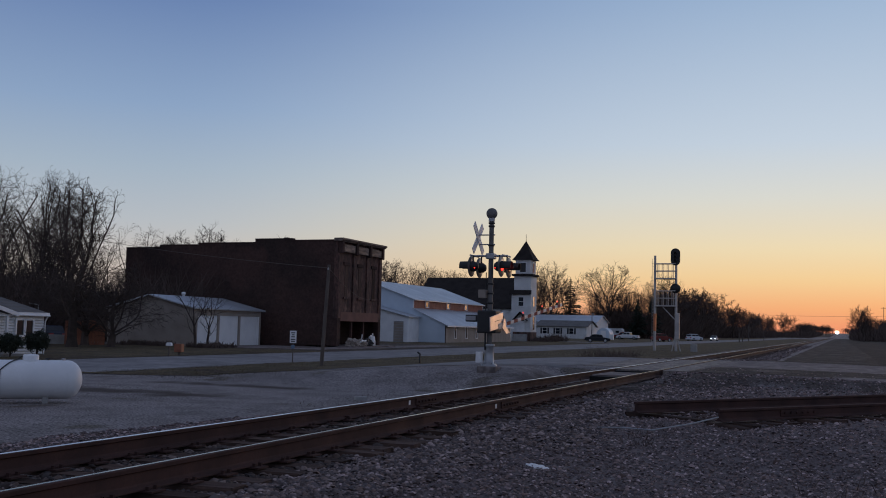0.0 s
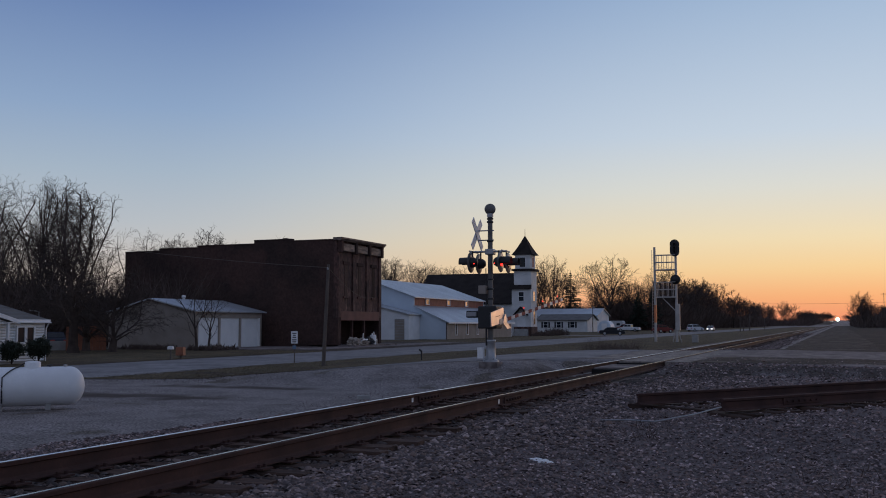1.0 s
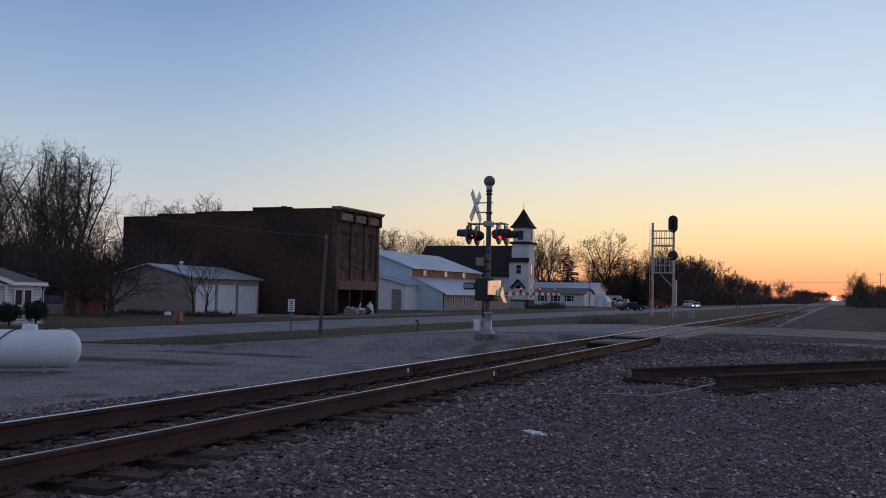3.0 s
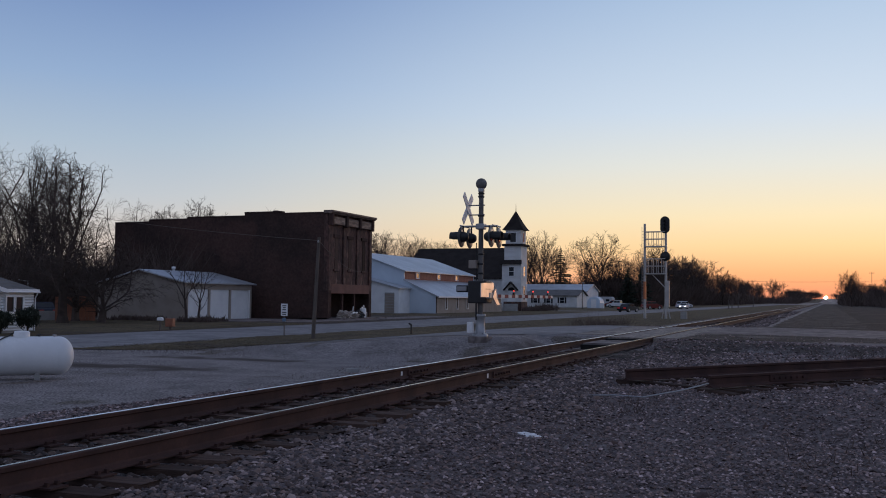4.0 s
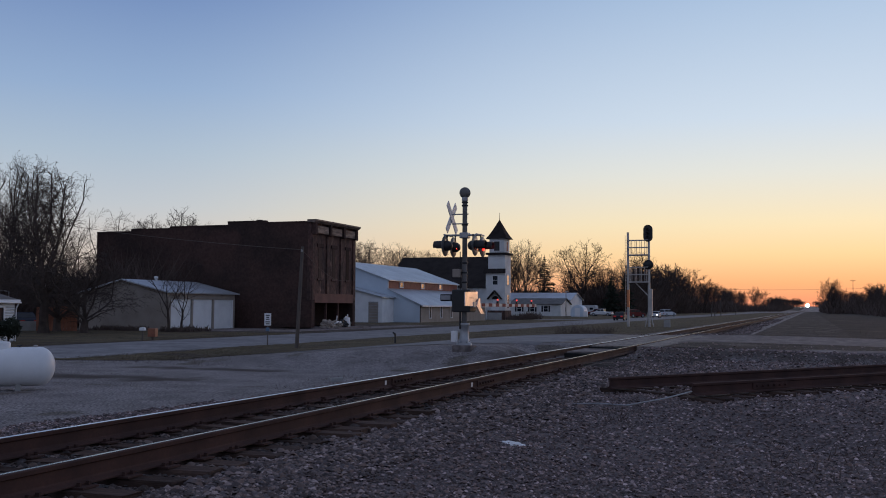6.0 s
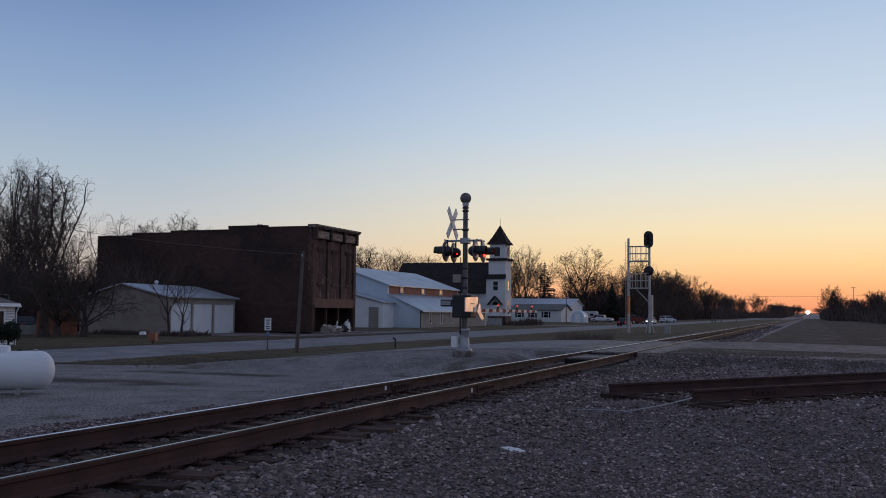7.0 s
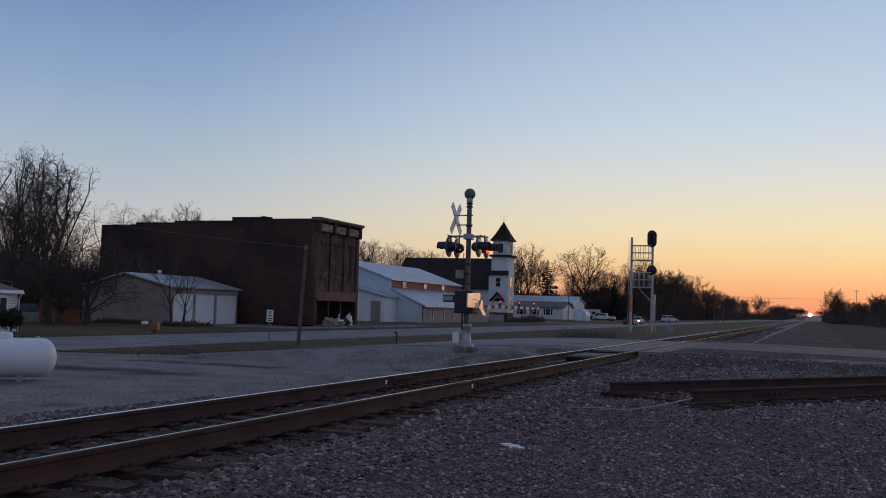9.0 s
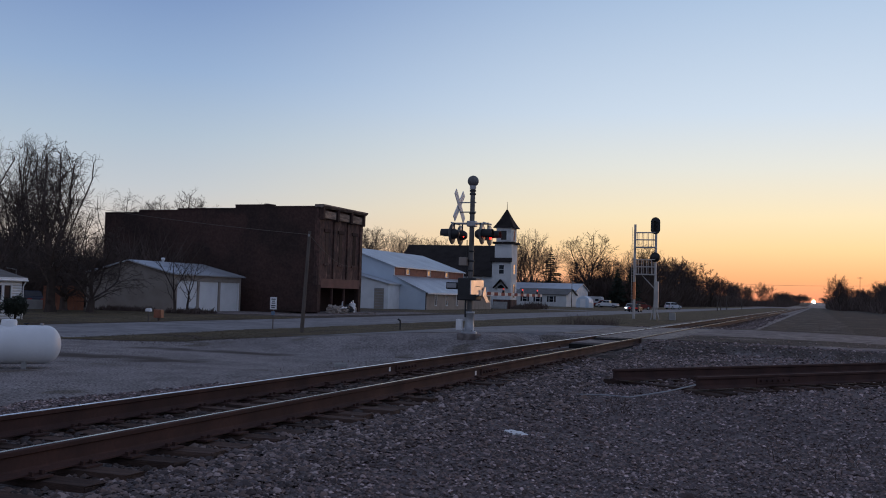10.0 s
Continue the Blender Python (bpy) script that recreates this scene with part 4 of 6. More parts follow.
# small house with porch towards the street
hx, hy0, hy1 = -38.53, 31.0, 40.75
cot = thing("cottage", "small white cottage with a grey shingle roof and porch", "house")
part("wall", boxes((hx - 9, hx, hy0, hy0 + 0.2, G, 1.35)), M["clap"], cot)
part("wall", boxes((hx - 0.2, hx, hy0 + 0.2, hy1 - 0.2, G, 1.35)), M["clap"], cot)
part("wall", boxes((hx - 9, hx, hy1 - 0.2, hy1, G, 1.35)), M["clap"], cot)
part("wall", boxes((hx - 9, hx - 8.8, hy0 + 0.2, hy1 - 0.2, G, 1.35)), M["clap"], cot)
rf = bmesh.new()
e = 0.18
vs = [rf.verts.new(c) for c in ((hx - 9 - e, hy0 - e, 1.42), (hx + e, hy0 - e, 1.42), (hx + e, hy1 + e, 1.42), (hx - 9 - e, hy1 + e, 1.42), (hx - 4.5, hy0 + 4, 3.5), (hx - 4.5, hy1 - 4, 3.5))]
for f in ((0, 1, 4), (1, 2, 5, 4), (2, 3, 5), (3, 0, 4, 5), (3, 2, 1, 0)):
    rf.faces.new([vs[i] for i in f])
part("roof", rf, M["greyroof"], cot, "grey shingle hip roof")
part("fascia", boxes((hx + e, hx + e + 0.03, hy0 - e, hy1 + e, 1.26, 1.44)), M["white"], cot, "white eave board")
for y in (39.72, 39.1, 37.3, 36.68, 33.5):
    window(cot, (hx, y, 0.66), 0.46, 0.74, "+x", M["white"], M["glass"], False)
slope = [(37.5, 1.3), (33.5, 2.36), (29.5, 1.3)]
part("porch_roof", extrude(slope + [(y, z + 0.12) for y, z in slope[::-1]], "x", hx - 1.5, hx + 1.5), M["greyroof"], cot, "low gabled porch roof")
part("porch_edge", extrude([(y, z - 0.1) for y, z in slope] + [(y, z + 0.1) for y, z in slope[::-1]], "x", hx + 1.503, hx + 1.54), M["white"], cot, "white porch verge board")
part("porch_gable", extrude([(37.2, 1.22), (33.5, 2.2), (29.8, 1.22)], "x", hx + 1.3, hx + 1.36), M["clap"], cot)
part("gutter", tubes(((hx + e + 0.06, 37.6, 1.3), (hx + e + 0.06, hy1 + e, 1.28), 0.04), ((hx + e, hy1 + 0.1, 1.27), (hx + 0.05, hy1 + 0.06, 1.0), 0.035), ((hx + 0.05, hy1 + 0.05, 1.0), (hx + 0.05, hy1 + 0.05, G), 0.03), seg=8), M["white"], cot, "white gutter and downpipe")
for y in (36.93, 33.6, 30.2):
    part("porch_post", boxes((hx + 1.3, hx + 1.42, y - 0.06, y + 0.06, G, 1.25), bevel=0.01), M["white"], cot)
part("porch_floor", boxes((hx + 0.003, hx + 1.6, 29.0, 38.0, G - 0.05, G + 0.12)), M["concrete"], cot)

# ---- crossing signal ----
MX, MY = -10.1, 29.4
sig = thing("crossing_signal", "level crossing signal mast with crossbuck, red flashers and gate", "crossing signal", (MX, MY, 0))
part("foundation", boxes((-0.3, 0.3, -0.3, 0.3, -0.75, 0.0), bevel=0.03), M["tarmac"], sig, "concrete foundation block")
sleeve = part("base_sleeve", lathe([(0.24, 0.0), (0.24, 0.05), (0.15, 0.09), (0.14, 0.6), (0.16, 0.62), (0.16, 0.68), (0.0, 0.68)], 16), M["steel"], sig, "galvanised cast mast base")
for a in range(4):
    part("bolt", tubes(((0.19 * math.cos(a * 1.57 + 0.78), 0.19 * math.sin(a * 1.57 + 0.78), 0.0), (0.19 * math.cos(a * 1.57 + 0.78), 0.19 * math.sin(a * 1.57 + 0.78), 0.12), 0.025), seg=8), M["steel"], sleeve)
part("junction_box", boxes((-0.36, -0.17, -0.26, -0.08, 0.1, 0.44), bevel=0.02), M["white"], sig, "pale terminal box at the mast's foot")
part("mast", tubes(((0, 0, 0.6), (0, 0, 4.55), 0.085, 0.075), seg=18), M["mast"], sig, "galvanised steel tube mast")
for z in (1.95, 2.25, 2.55, 3.75, 4.35, 4.45):
    part("band", lathe([(0.08, -0.025), (0.1, -0.025), (0.1, 0.025), (0.08, 0.025)], 18, m=Matrix.Translation((0, 0, z))), M["black"], sig)
bell = part("bell", lathe([(0.0, -0.12), (0.12, -0.11), (0.175, -0.02), (0.175, 0.03), (0.14, 0.1), (0.06, 0.13), (0.0, 0.13)], 24, m=pose(0, 0, 4.75, 90, 0, 18)), M["mast"], sig, "round grey warning bell")
part("bell_neck", tubes(((0, 0, 4.5), (0, 0, 4.62), 0.1), seg=14), M["steel"], sig)
# crossbuck, facing the street
for s, nm in ((45, "crossbuck_board"), (-45, "crossbuck_board")):
    b = part(nm, boxes((-0.012, 0.012, -0.61, 0.61, -0.115, 0.115), bevel=0.004), M["white"], sig, "white crossbuck board", pose(-0.42 - (0.026 if s > 0 else 0), 0, 3.97, s, 0, 0))
    for k in range(9):
        if k != 4:
            part("letter_bar", boxes((-0.018, -0.012, -0.5 + k * 0.115, -0.44 + k * 0.115, -0.06, 0.06)), M["black"], b)
for z in (3.78, 4.08):
    part("bracket", tubes(((-0.42, 0, z), (0.12, 0, z), 0.02), seg=8), M["steel"], sig)
# crossarm and flashers
part("crossarm", tubes(((-0.55, -0.38, 3.42), (-0.55, 0.38, 3.42), 0.028), ((0.5, -0.38, 3.42), (0.5, 0.38, 3.42), 0.028), ((-0.58, 0, 3.42), (0.55, 0, 3.42), 0.034), seg=8), M["steel"], sig, "tubular flasher crossarm")
part("crossarm_hub", boxes((-0.14, 0.14, -0.14, 0.14, 3.32, 3.5), bevel=0.03), M["steel"], sig)
LENS = mat("red_lens", (0.25, 0.01, 0.01), (0.18, 0.01, 0.01), 0.25, big=5, small=60, bump=0.2)
DISC = mat("disc_grey", (0.1, 0.1, 0.105), (0.06, 0.06, 0.062), 0.35, big=3, small=30, bump=0.05)
BULBS = []


def flasher(x, y, face, phase):
    """One lamp: black background disc, housing, hood, red lens, and an always glowing disc slid past the lens to
    imitate flashing.
    """
    turn = 0 if face > 0 else 180
    m = Matrix.Translation((x, y, 3.07)) @ pose(0, 0, 0, 0, 0, turn)
    disc = lathe([(0.0, 0.0), (0.31, 0.0), (0.325, 0.012), (0.31, 0.024), (0.0, 0.024)], 32, m=pose(0, 0, 0, 0, 90, 0))
    unit = part("flasher", disc, DISC, sig, "black flasher unit with hood and red lens", m)
    part("housing", lathe([(0.0, -0.22), (0.09, -0.2), (0.15, -0.12), (0.165, 0.0)], 20, m=pose(0, 0, 0, 0, 90, 0)), M["black"], unit)
    part("hanger", tubes(((-0.05, 0, 0.12), (-0.05, 0, 0.35), 0.025), seg=8), M["black"], unit)
    bm = bmesh.new()
    n = 14
    rows = []
    for xx, k in ((0.02, 1.0), (0.36, 0.95)):
        for rr in (0.165, 0.158):
            rows.append([bm.verts.new((xx, rr * k * math.sin(a), rr * k * math.cos(a))) for a in [math.radians(-115 + 230 * i / n) for i in range(n + 1)]])
    for a, b in ((rows[0], rows[2]), (rows[1], rows[3]), (rows[2], rows[3])):
        for i in range(n):
            bm.faces.new((a[i], a[i + 1], b[i + 1], b[i]))
    part("hood", bm, M["black"], unit, "long black sun hood")
    part("lens", lathe([(0.15, 0.0), (0.15, 0.01), (0.1, 0.014), (0.0, 0.016)], 24, m=Matrix.Translation((0.024, 0, 0)) @ pose(0, 0, 0, 0, 90, 0)), LENS, unit)
    # the lamp, always glowing: a front disc and a small tell-tale at the rear
    ins = lathe([(0.0, 0.0), (0.135, 0.0), (0.12, 0.012), (0.0, 0.014)], 20, m=pose(0, 0, 0, 0, 90, 0))
    o = part("lamp", ins, M["redlit"], unit, "lit red lamp")
    BULBS.append((o, phase, Matrix.Translation((0.042, 0, 0)), Matrix.Translation((-0.1, 0, 0))))
    tell = bmesh.new()
    bmesh.ops.create_icosphere(tell, subdivisions=2, radius=0.017)
    o = part("tell_tale", tell, M["redlit"], unit, "small red rear tell-tale light")
    BULBS.append((o, phase, Matrix.Translation((-0.14, 0.13 * face * -1, -0.05)), Matrix.Translation((-0.06, 0.05 * face * -1, -0.03))))


flasher(-0.5, -0.38, -1, 0)
flasher(-0.5, 0.38, -1, 1)
flasher(0.45, -0.38, 1, 0)
flasher(0.45, 0.38, 1, 1)
# gate mechanism
mech = part("gate_mechanism", boxes((-0.33, 0.28, -0.28, 0.3, 1.02, 1.72), bevel=0.04), M["black"], sig, "dark gate mechanism case")
part("motor", boxes((-0.75, -0.34, -0.18, 0.12, 1.36, 1.58), bevel=0.03), M["black"], mech)
part("cover", boxes((-0.72, -0.4, -0.2, -0.17, 1.4, 1.54), bevel=0.01), M["steel"], mech)
part("relay_box", boxes((-0.34, -0.1, -0.2, 0.02, 2.1, 2.36), bevel=0.02), M["block"], sig, "small cream relay box")
part("conduit", tubes(((-0.1, -0.12, 0.5), (-0.1, -0.12, 1.05), 0.03), ((-0.13, -0.05, 1.7), (-0.13, -0.05, 2.9), 0.015), seg=8), M["black"], sig)
ARMWHITE = mat("arm_white", (0.62, 0.6, 0.58), (0.5, 0.48, 0.46), 0.6, big=3, small=30, bump=0.1)
ARMRED = mat("arm_red", (0.22, 0.02, 0.016), (0.16, 0.018, 0.014), 0.75, big=3, small=30, bump=0.1)
# gate arm, turning about the case; its own space has the pivot at the origin and the arm along +y
gate = part("gate_arm", boxes((0.33, 0.36, 0.25, 7.35, -0.13, -0.03), bevel=0.004), ARMWHITE, sig, "striped red and white gate arm")
# bare aluminium with the pink of the western glow mixed into its colour
GATEWHITE = mat("glow_tinted_aluminium", (0.74, 0.66, 0.63), (0.62, 0.55, 0.52), 0.38, 0.8, big=4, small=30, bump=0.05)
part("counterweight_plate", extrude([(-1.1, -0.12), (0.05, -0.12), (0.12, 0.08), (0.1, 0.33), (-1.1, 0.3)], "x", 0.37, 0.4), GATEWHITE, gate, "pale metal counterweight bracket plate")
part("arm_bracket", extrude([(-0.1, -0.12), (0.1, 0.12), (0.2, 0.12), (0.28, -0.14), (0.65, -0.36), (0.3, -0.36)], "x", 0.41, 0.44), GATEWHITE, gate, "pale folded arm bracket")
part("hub_arm", boxes((0.3, 0.42, -0.35, 0.3, -0.16, 0.02), bevel=0.02), M["steel"], gate)
part("slot", boxes((0.4, 0.403, -0.7, -0.25, 0.12, 0.135)), M["black"], gate)
part("pivot", tubes(((0.2, 0, 0), (0.4, 0, 0), 0.07), seg=14), M["steel"], gate)
for i in range(9):
    y0 = 0.6 + i * 0.76
    part("stripe", boxes((0.326, 0.364, y0, y0 + 0.38, -0.134, -0.026), bevel=0.003), ARMRED, gate, "red reflective stripe")
for y in (2.4, 4.7, 6.7):
    l = part("arm_lamp", boxes((0.31, 0.38, y - 0.05, y + 0.05, -0.03, 0.05), bevel=0.01), M["black"], gate)
    bm = bmesh.new()
    bmesh.ops.create_icosphere(bm, subdivisions=2, radius=0.024)
    part("bulb", bm, M["armlit"], l, "lit red gate lamp", (0.345, y, 0.1))

# ---- bracket signal by the track ----
SY = 104.0
bs = thing("signal_bridge", "two-post railway signal with ladders, platforms and black heads", "railway signal", (0, SY, 0))
POST_L, POST_R = -17.75, -15.6
SILVER = mat("silver_paint", (0.5, 0.48, 0.46), (0.4, 0.37, 0.35), 0.5, 0.3, big=2, small=30, bump=0.1)
part("post", tubes(((POST_L, 0, G), (POST_L, 0, 9.1), 0.14, 0.12), seg=14), SILVER, bs, "tall silver tube post")
part("post", tubes(((POST_R, 0, G), (POST_R, 0, 9.4), 0.14, 0.12), seg=14), SILVER, bs, "tall silver tube post")
# orange tube over the silver post: the sunset's reflection, painted on
part("reflective_sleeve", tubes(((POST_L, 0, 1.3), (POST_L, 0, 3.1), 0.15, 0.147), seg=14), mat("sunset_glint_orange", (0.7, 0.24, 0.1), (0.5, 0.2, 0.1), 0.3, 0.4, big=2, small=30, bump=0.05), bs, "orange tube round the post, painted as a sunset reflection")
part("foot", tubes(((POST_R - 0.4, 0, G), (POST_R, 0, 1.3), 0.05), ((POST_R + 0.45, 0, G), (POST_R, 0, 1.3), 0.05), seg=8), SILVER, bs, "splayed steel foot")
part("case", boxes((POST_R - 0.05, POST_R + 0.36, -0.2, 0.1, 0.5, 3.2), bevel=0.03), SILVER, bs, "tall grey equipment case")
for z in (6.65, 3.85):
    pl = part("platform", boxes((POST_L, POST_R, -0.45, 0.55, z, z + 0.12), bevel=0.01), SILVER, bs, "grated service platform")
    for zz in (0.85, 1.6):
        part("rail_bar", tubes(((POST_L, -0.45, z + zz), (POST_R, -0.45, z + zz), 0.035), ((POST_L, 0.55, z + zz), (POST_R, 0.55, z + zz), 0.035), ((POST_L, -0.45, z + zz), (POST_L, 0.55, z + zz), 0.035), seg=6), SILVER, pl)
    for k in range(4):
        x = POST_L + 0.3 + k * 0.5
        for yy in (-0.45, 0.55):
            part("baluster", tubes(((x, yy, z), (x, yy, z + 1.6), 0.03), seg=6), SILVER, pl)
part("brace", tubes(((POST_L + 0.8, 0, 3.8), (POST_R, 0, 2.4), 0.05), seg=8), SILVER, bs)
hd = part("signal_head", extrude([(0.48 * math.cos(a), (0.48 * math.sin(a)) + (0.4 if math.sin(a) >= 0 else -0.4)) for a in [2 * math.pi * (i + 0.5) / 24 for i in range(24)]], "y", -0.06, 0.06), M["black"], bs, "tall oval black signal background", (POST_R - 0.05, -0.2, 8.95))
for z in (-0.38, 0.0, 0.38):
    part("visor", lathe([(0.14, 0.0), (0.14, 0.3), (0.12, 0.3), (0.12, 0.0)], 14, m=Matrix.Translation((0, -0.06, z)) @ pose(0, 0, 0, 90, 0, 0)), M["black"], hd)
part("signal_head", lathe([(0.0, -0.05), (0.5, -0.05), (0.5, 0.05), (0.0, 0.05)], 24, m=pose(POST_R - 0.02, -0.25, 5.7, 90, 0, 0)), M["black"], bs, "round black lower signal head")
part("ladder", tubes(*[((POST_L - 0.3, 0.05, 0.2 + 0.3 * k), (POST_L - 0.02, 0.05, 0.2 + 0.3 * k), 0.015) for k in range(28)], ((POST_L - 0.3, 0.05, 0), (POST_L - 0.3, 0.05, 8.8), 0.02), seg=6), SILVER, bs)
part("concrete_pad", boxes((POST_R + 1.6, POST_R + 2.2, -1.0, -0.4, G, 0.05), bevel=0.03), M["concrete"], bs)

# ---- poles, signs, mailboxes, tank ----
up = thing("utility_pole", "short leaning weathered wooden utility pole", "utility pole", pose(-21.51, 39.62, G - 0.02, 0, 2.9, 0))
part("shaft", tubes(((0, 0, 0), (0, 0, 4.6), 0.09, 0.07), seg=12), M["pole"], up)
part("insulator", lathe([(0.03, 0), (0.05, 0.04), (0.03, 0.1), (0, 0.12)], 10, m=Matrix.Translation((0.02, -0.09, 4.35))), M["concrete"], up)


def wire(name, a, b, sag, label, r=0.012, n=14):
    a, b = Vector(a), Vector(b)
    pts = [a.lerp(b, i / n) - Vector((0, 0, sag * 4 * (i / n) * (1 - i / n))) for i in range(n + 1)]
    bm = bmesh.new()
    side = (b - a).cross(Vector((0, 0, 1))).normalized()
    rings = [[bm.verts.new(p + (side * math.cos(k * 1.2566) + Vector((0, 0, 1)) * math.sin(k * 1.2566)) * r) for k in range(5)] for p in pts]
    for u, v in zip(rings, rings[1:]):
        for k in range(5):
            bm.faces.new((u[k], u[(k + 1) % 5], v[(k + 1) % 5], v[k]))
    return tagged(part(name, bm, M["pole"], None), label, "wire")


wire("overhead_wire", (-21.28, 39.6, 3.7), (-66.0, 62.0, 9.6), 0.5, "thin sagging overhead wire from the pole")
wire("overhead_wire", (-21.28, 39.6, 3.7), (-39.5, 82.0, 3.6), 0.5, "thin overhead wire to the brick building")
sg = thing("street_sign", "small white sign with bars of text on a thin post", "sign", pose(-24.93, 42.97, G, 0, 0, 8) @ Matrix.Diagonal((0.72, 0.8, 0.97, 1)))
part("post", boxes((-0.03, 0.03, -0.02, 0.02, 0, 1.6)), M["pole"], sg)
pn = part("panel", boxes((-0.24, 0.24, -0.035, -0.02, 0.98, 1.6), bevel=0.004), M["white"], sg)
for z, w in ((1.5, 0.15), (1.4, 0.1), (1.3, 0.13), (1.17, 0.16), (1.07, 0.14)):
    part("text_bar", boxes((-w, w, -0.039, -0.035, z - 0.03, z + 0.02)), M["black"], pn)
part("plate", boxes((-0.13, 0.13, -0.035, -0.02, 0.7, 0.88)), mat("blue_plate", (0.12, 0.2, 0.3), rough=0.5), sg, "small blue-grey plate")
mb = thing("mailbox", "small white rural mailbox on a post", "mailbox", pose(-33.24, 44.28, G, 0, 0, 0) @ Matrix.Scale(0.6, 4))
part("post", boxes((-0.05, 0.05, -0.05, 0.05, 0, 0.95)), M["pole"], mb)
part("box", extrude([(-0.28, 0.95), (0.28, 0.95), (0.28, 1.12), (0.18, 1.24), (-0.18, 1.24), (-0.28, 1.12)], "y", -0.12, 0.12), M["white"], mb)
mb2 = thing("newspaper_box", "weathered orange-brown wooden box on a short post", "box", pose(-33.9, 46.07, G, 0, 0, 10) @ Matrix.Scale(0.68, 4))
part("post", boxes((-0.08, 0.08, -0.08, 0.08, 0, 0.4)), M["pole"], mb2)
part("case", boxes((-0.35, 0.3, -0.25, 0.25, 0.28, 0.95), bevel=0.02), M["wood"], mb2)
part("door", boxes((-0.28, 0.24, -0.27, -0.25, 0.4, 0.88), bevel=0.01), M["wood"], mb2)
st = thing("standpipe", "short dark bent standpipe in the grass", "pipe", (-18.6, 44.0, G))
part("pipe", tubes(((0, 0, 0), (0, 0, 0.62), 0.04), ((0, 0, 0.6), (-0.12, 0, 0.68), 0.045), seg=10), M["black"], st)
tk = thing("propane_tank", "white horizontal propane tank on short legs", "propane tank", pose(-16.75, 17.3, -0.2, 0, 0, 43))
prof = [(0.0, -1.16)] + [(0.43 * math.sin(a), -0.83 - 0.33 * math.cos(a)) for a in [math.pi / 2 * i / 8 for i in range(1, 9)]] + \
       [(0.43, 0.83)] + [(0.43 * math.cos(a), 0.83 + 0.33 * math.sin(a)) for a in [math.pi / 2 * i / 8 for i in range(1, 8)]] + [(0.0, 1.16)]
TANK = mat("tank_white", (0.78, 0.79, 0.8), (0.66, 0.67, 0.68), 0.45, big=1.2, small=20, bump=0.08, depth=0.004)
part("shell", lathe(prof, 36, m=pose(0, 0, 0, 0, 90, 0)), TANK, tk, "smooth white painted tank shell")
part("dome", lathe([(0.17, -0.08), (0.17, 0.12), (0.15, 0.15), (0.0, 0.165)], 20, m=Matrix.Translation((0.06, 0, 0.4))), TANK, tk, "white valve dome lid")
hose_way = [(-0.08, -0.04, 0.52), (-0.14, -0.06, 0.5)] + [(-0.2 - 0.34 * min(1.0, k / 4), -0.45 * math.sin(radians(8 + 13 * k)), 0.45 * math.cos(radians(8 + 13 * k))) for k in range(11)]
part("hose", sweep(hose_way, 0.014), M["black"], tk, "dark gas hose over the shell")
part("valve", tubes(((0.42, 0, 0.42), (0.42, 0, 0.47), 0.02), ((0.36, -0.03, 0.46), (0.46, 0, 0.47), 0.014), seg=8), M["black"], tk)
part("fitting", tubes(((0.74, 0, 0.36), (0.74, 0, 0.45), 0.03), ((0.74, 0, 0.44), (0.74, 0, 0.47), 0.045), seg=10), M["steel"], tk)
for x in (-0.6, 0.4):
    part("leg", boxes((x - 0.06, x + 0.06, -0.22, 0.22, -0.56, -0.36), bevel=0.01), M["concrete"], tk)
lamp_p = thing("yard_lamp", "thin pale yard lamp post with a short arm", "lamp post", (-54.0, 56.5, G))
part("post", tubes(((0, 0, 0), (0, 0, 2.9), 0.05, 0.04), seg=8), M["concrete"], lamp_p)
part("arm", tubes(((0, 0, 2.85), (-0.7, -0.2, 2.95), 0.03), seg=8), M["concrete"], lamp_p)
fence = thing("fence_panel", "brown wooden privacy fence panel behind the trees", "fence", pose(-51.5, 58.6, G, 0, 0, 35))
for k in range(12):
    part("board", boxes((-1.4 + k * 0.235, -1.18 + k * 0.235, -0.015, 0.015, 0, 1.75 + 0.04 * (k % 3)), bevel=0.004), M["wood"], fence)
for z in (0.4, 1.4):
    part("rail", boxes((-1.4, 1.42, 0.016, 0.06, z, z + 0.09)), M["wood"], fence)
lowwall = part("low_wall", boxes((-2.6, 2.6, -0.12, 0.12, 0, 0.7), bevel=0.02), M["concrete"], None, "", pose(-55.0, 57.0, G, 0, 0, 45))
tagged(lowwall, "low pale block wall by the yard", "wall")
street_lamp = thing("street_lamp", "thin street lamp by the white house", "street lamp", (-46.8, 200.0, G))
part("post", tubes(((0, 0, 0), (0, 0, 5.2), 0.08, 0.06), seg=8), M["pole"], street_lamp)
part("head", boxes((-0.15, 0.45, -0.15, 0.15, 5.2, 5.4), bevel=0.05), M["concrete"], street_lamp)
POLE_X, POLE_H = 18.7, 15.9
for i, (x, y, h) in enumerate(((-24.4, 300, 4.5), (-23.6, 350, 4.0), (-22.5, 250, 2.2), (-23.5, 270, 1.4), (POLE_X, 500, POLE_H))):
    pl = thing("roadside_post", "weathered wooden roadside post", "post", (x, y, G), group="posts along the street") if i < 4 else thing("utility_pole", "distant wooden utility pole with a crossarm", "utility pole", (x, y, G))
    part("shaft", tubes(((0, 0, 0), (0, 0, h), 0.12, 0.1), seg=8), M["pole"], pl)
    if i == 4:
        part("crossarm", boxes((-1.2, 1.2, -0.1, 0.1, h - 0.6, h - 0.4)), M["pole"], pl)

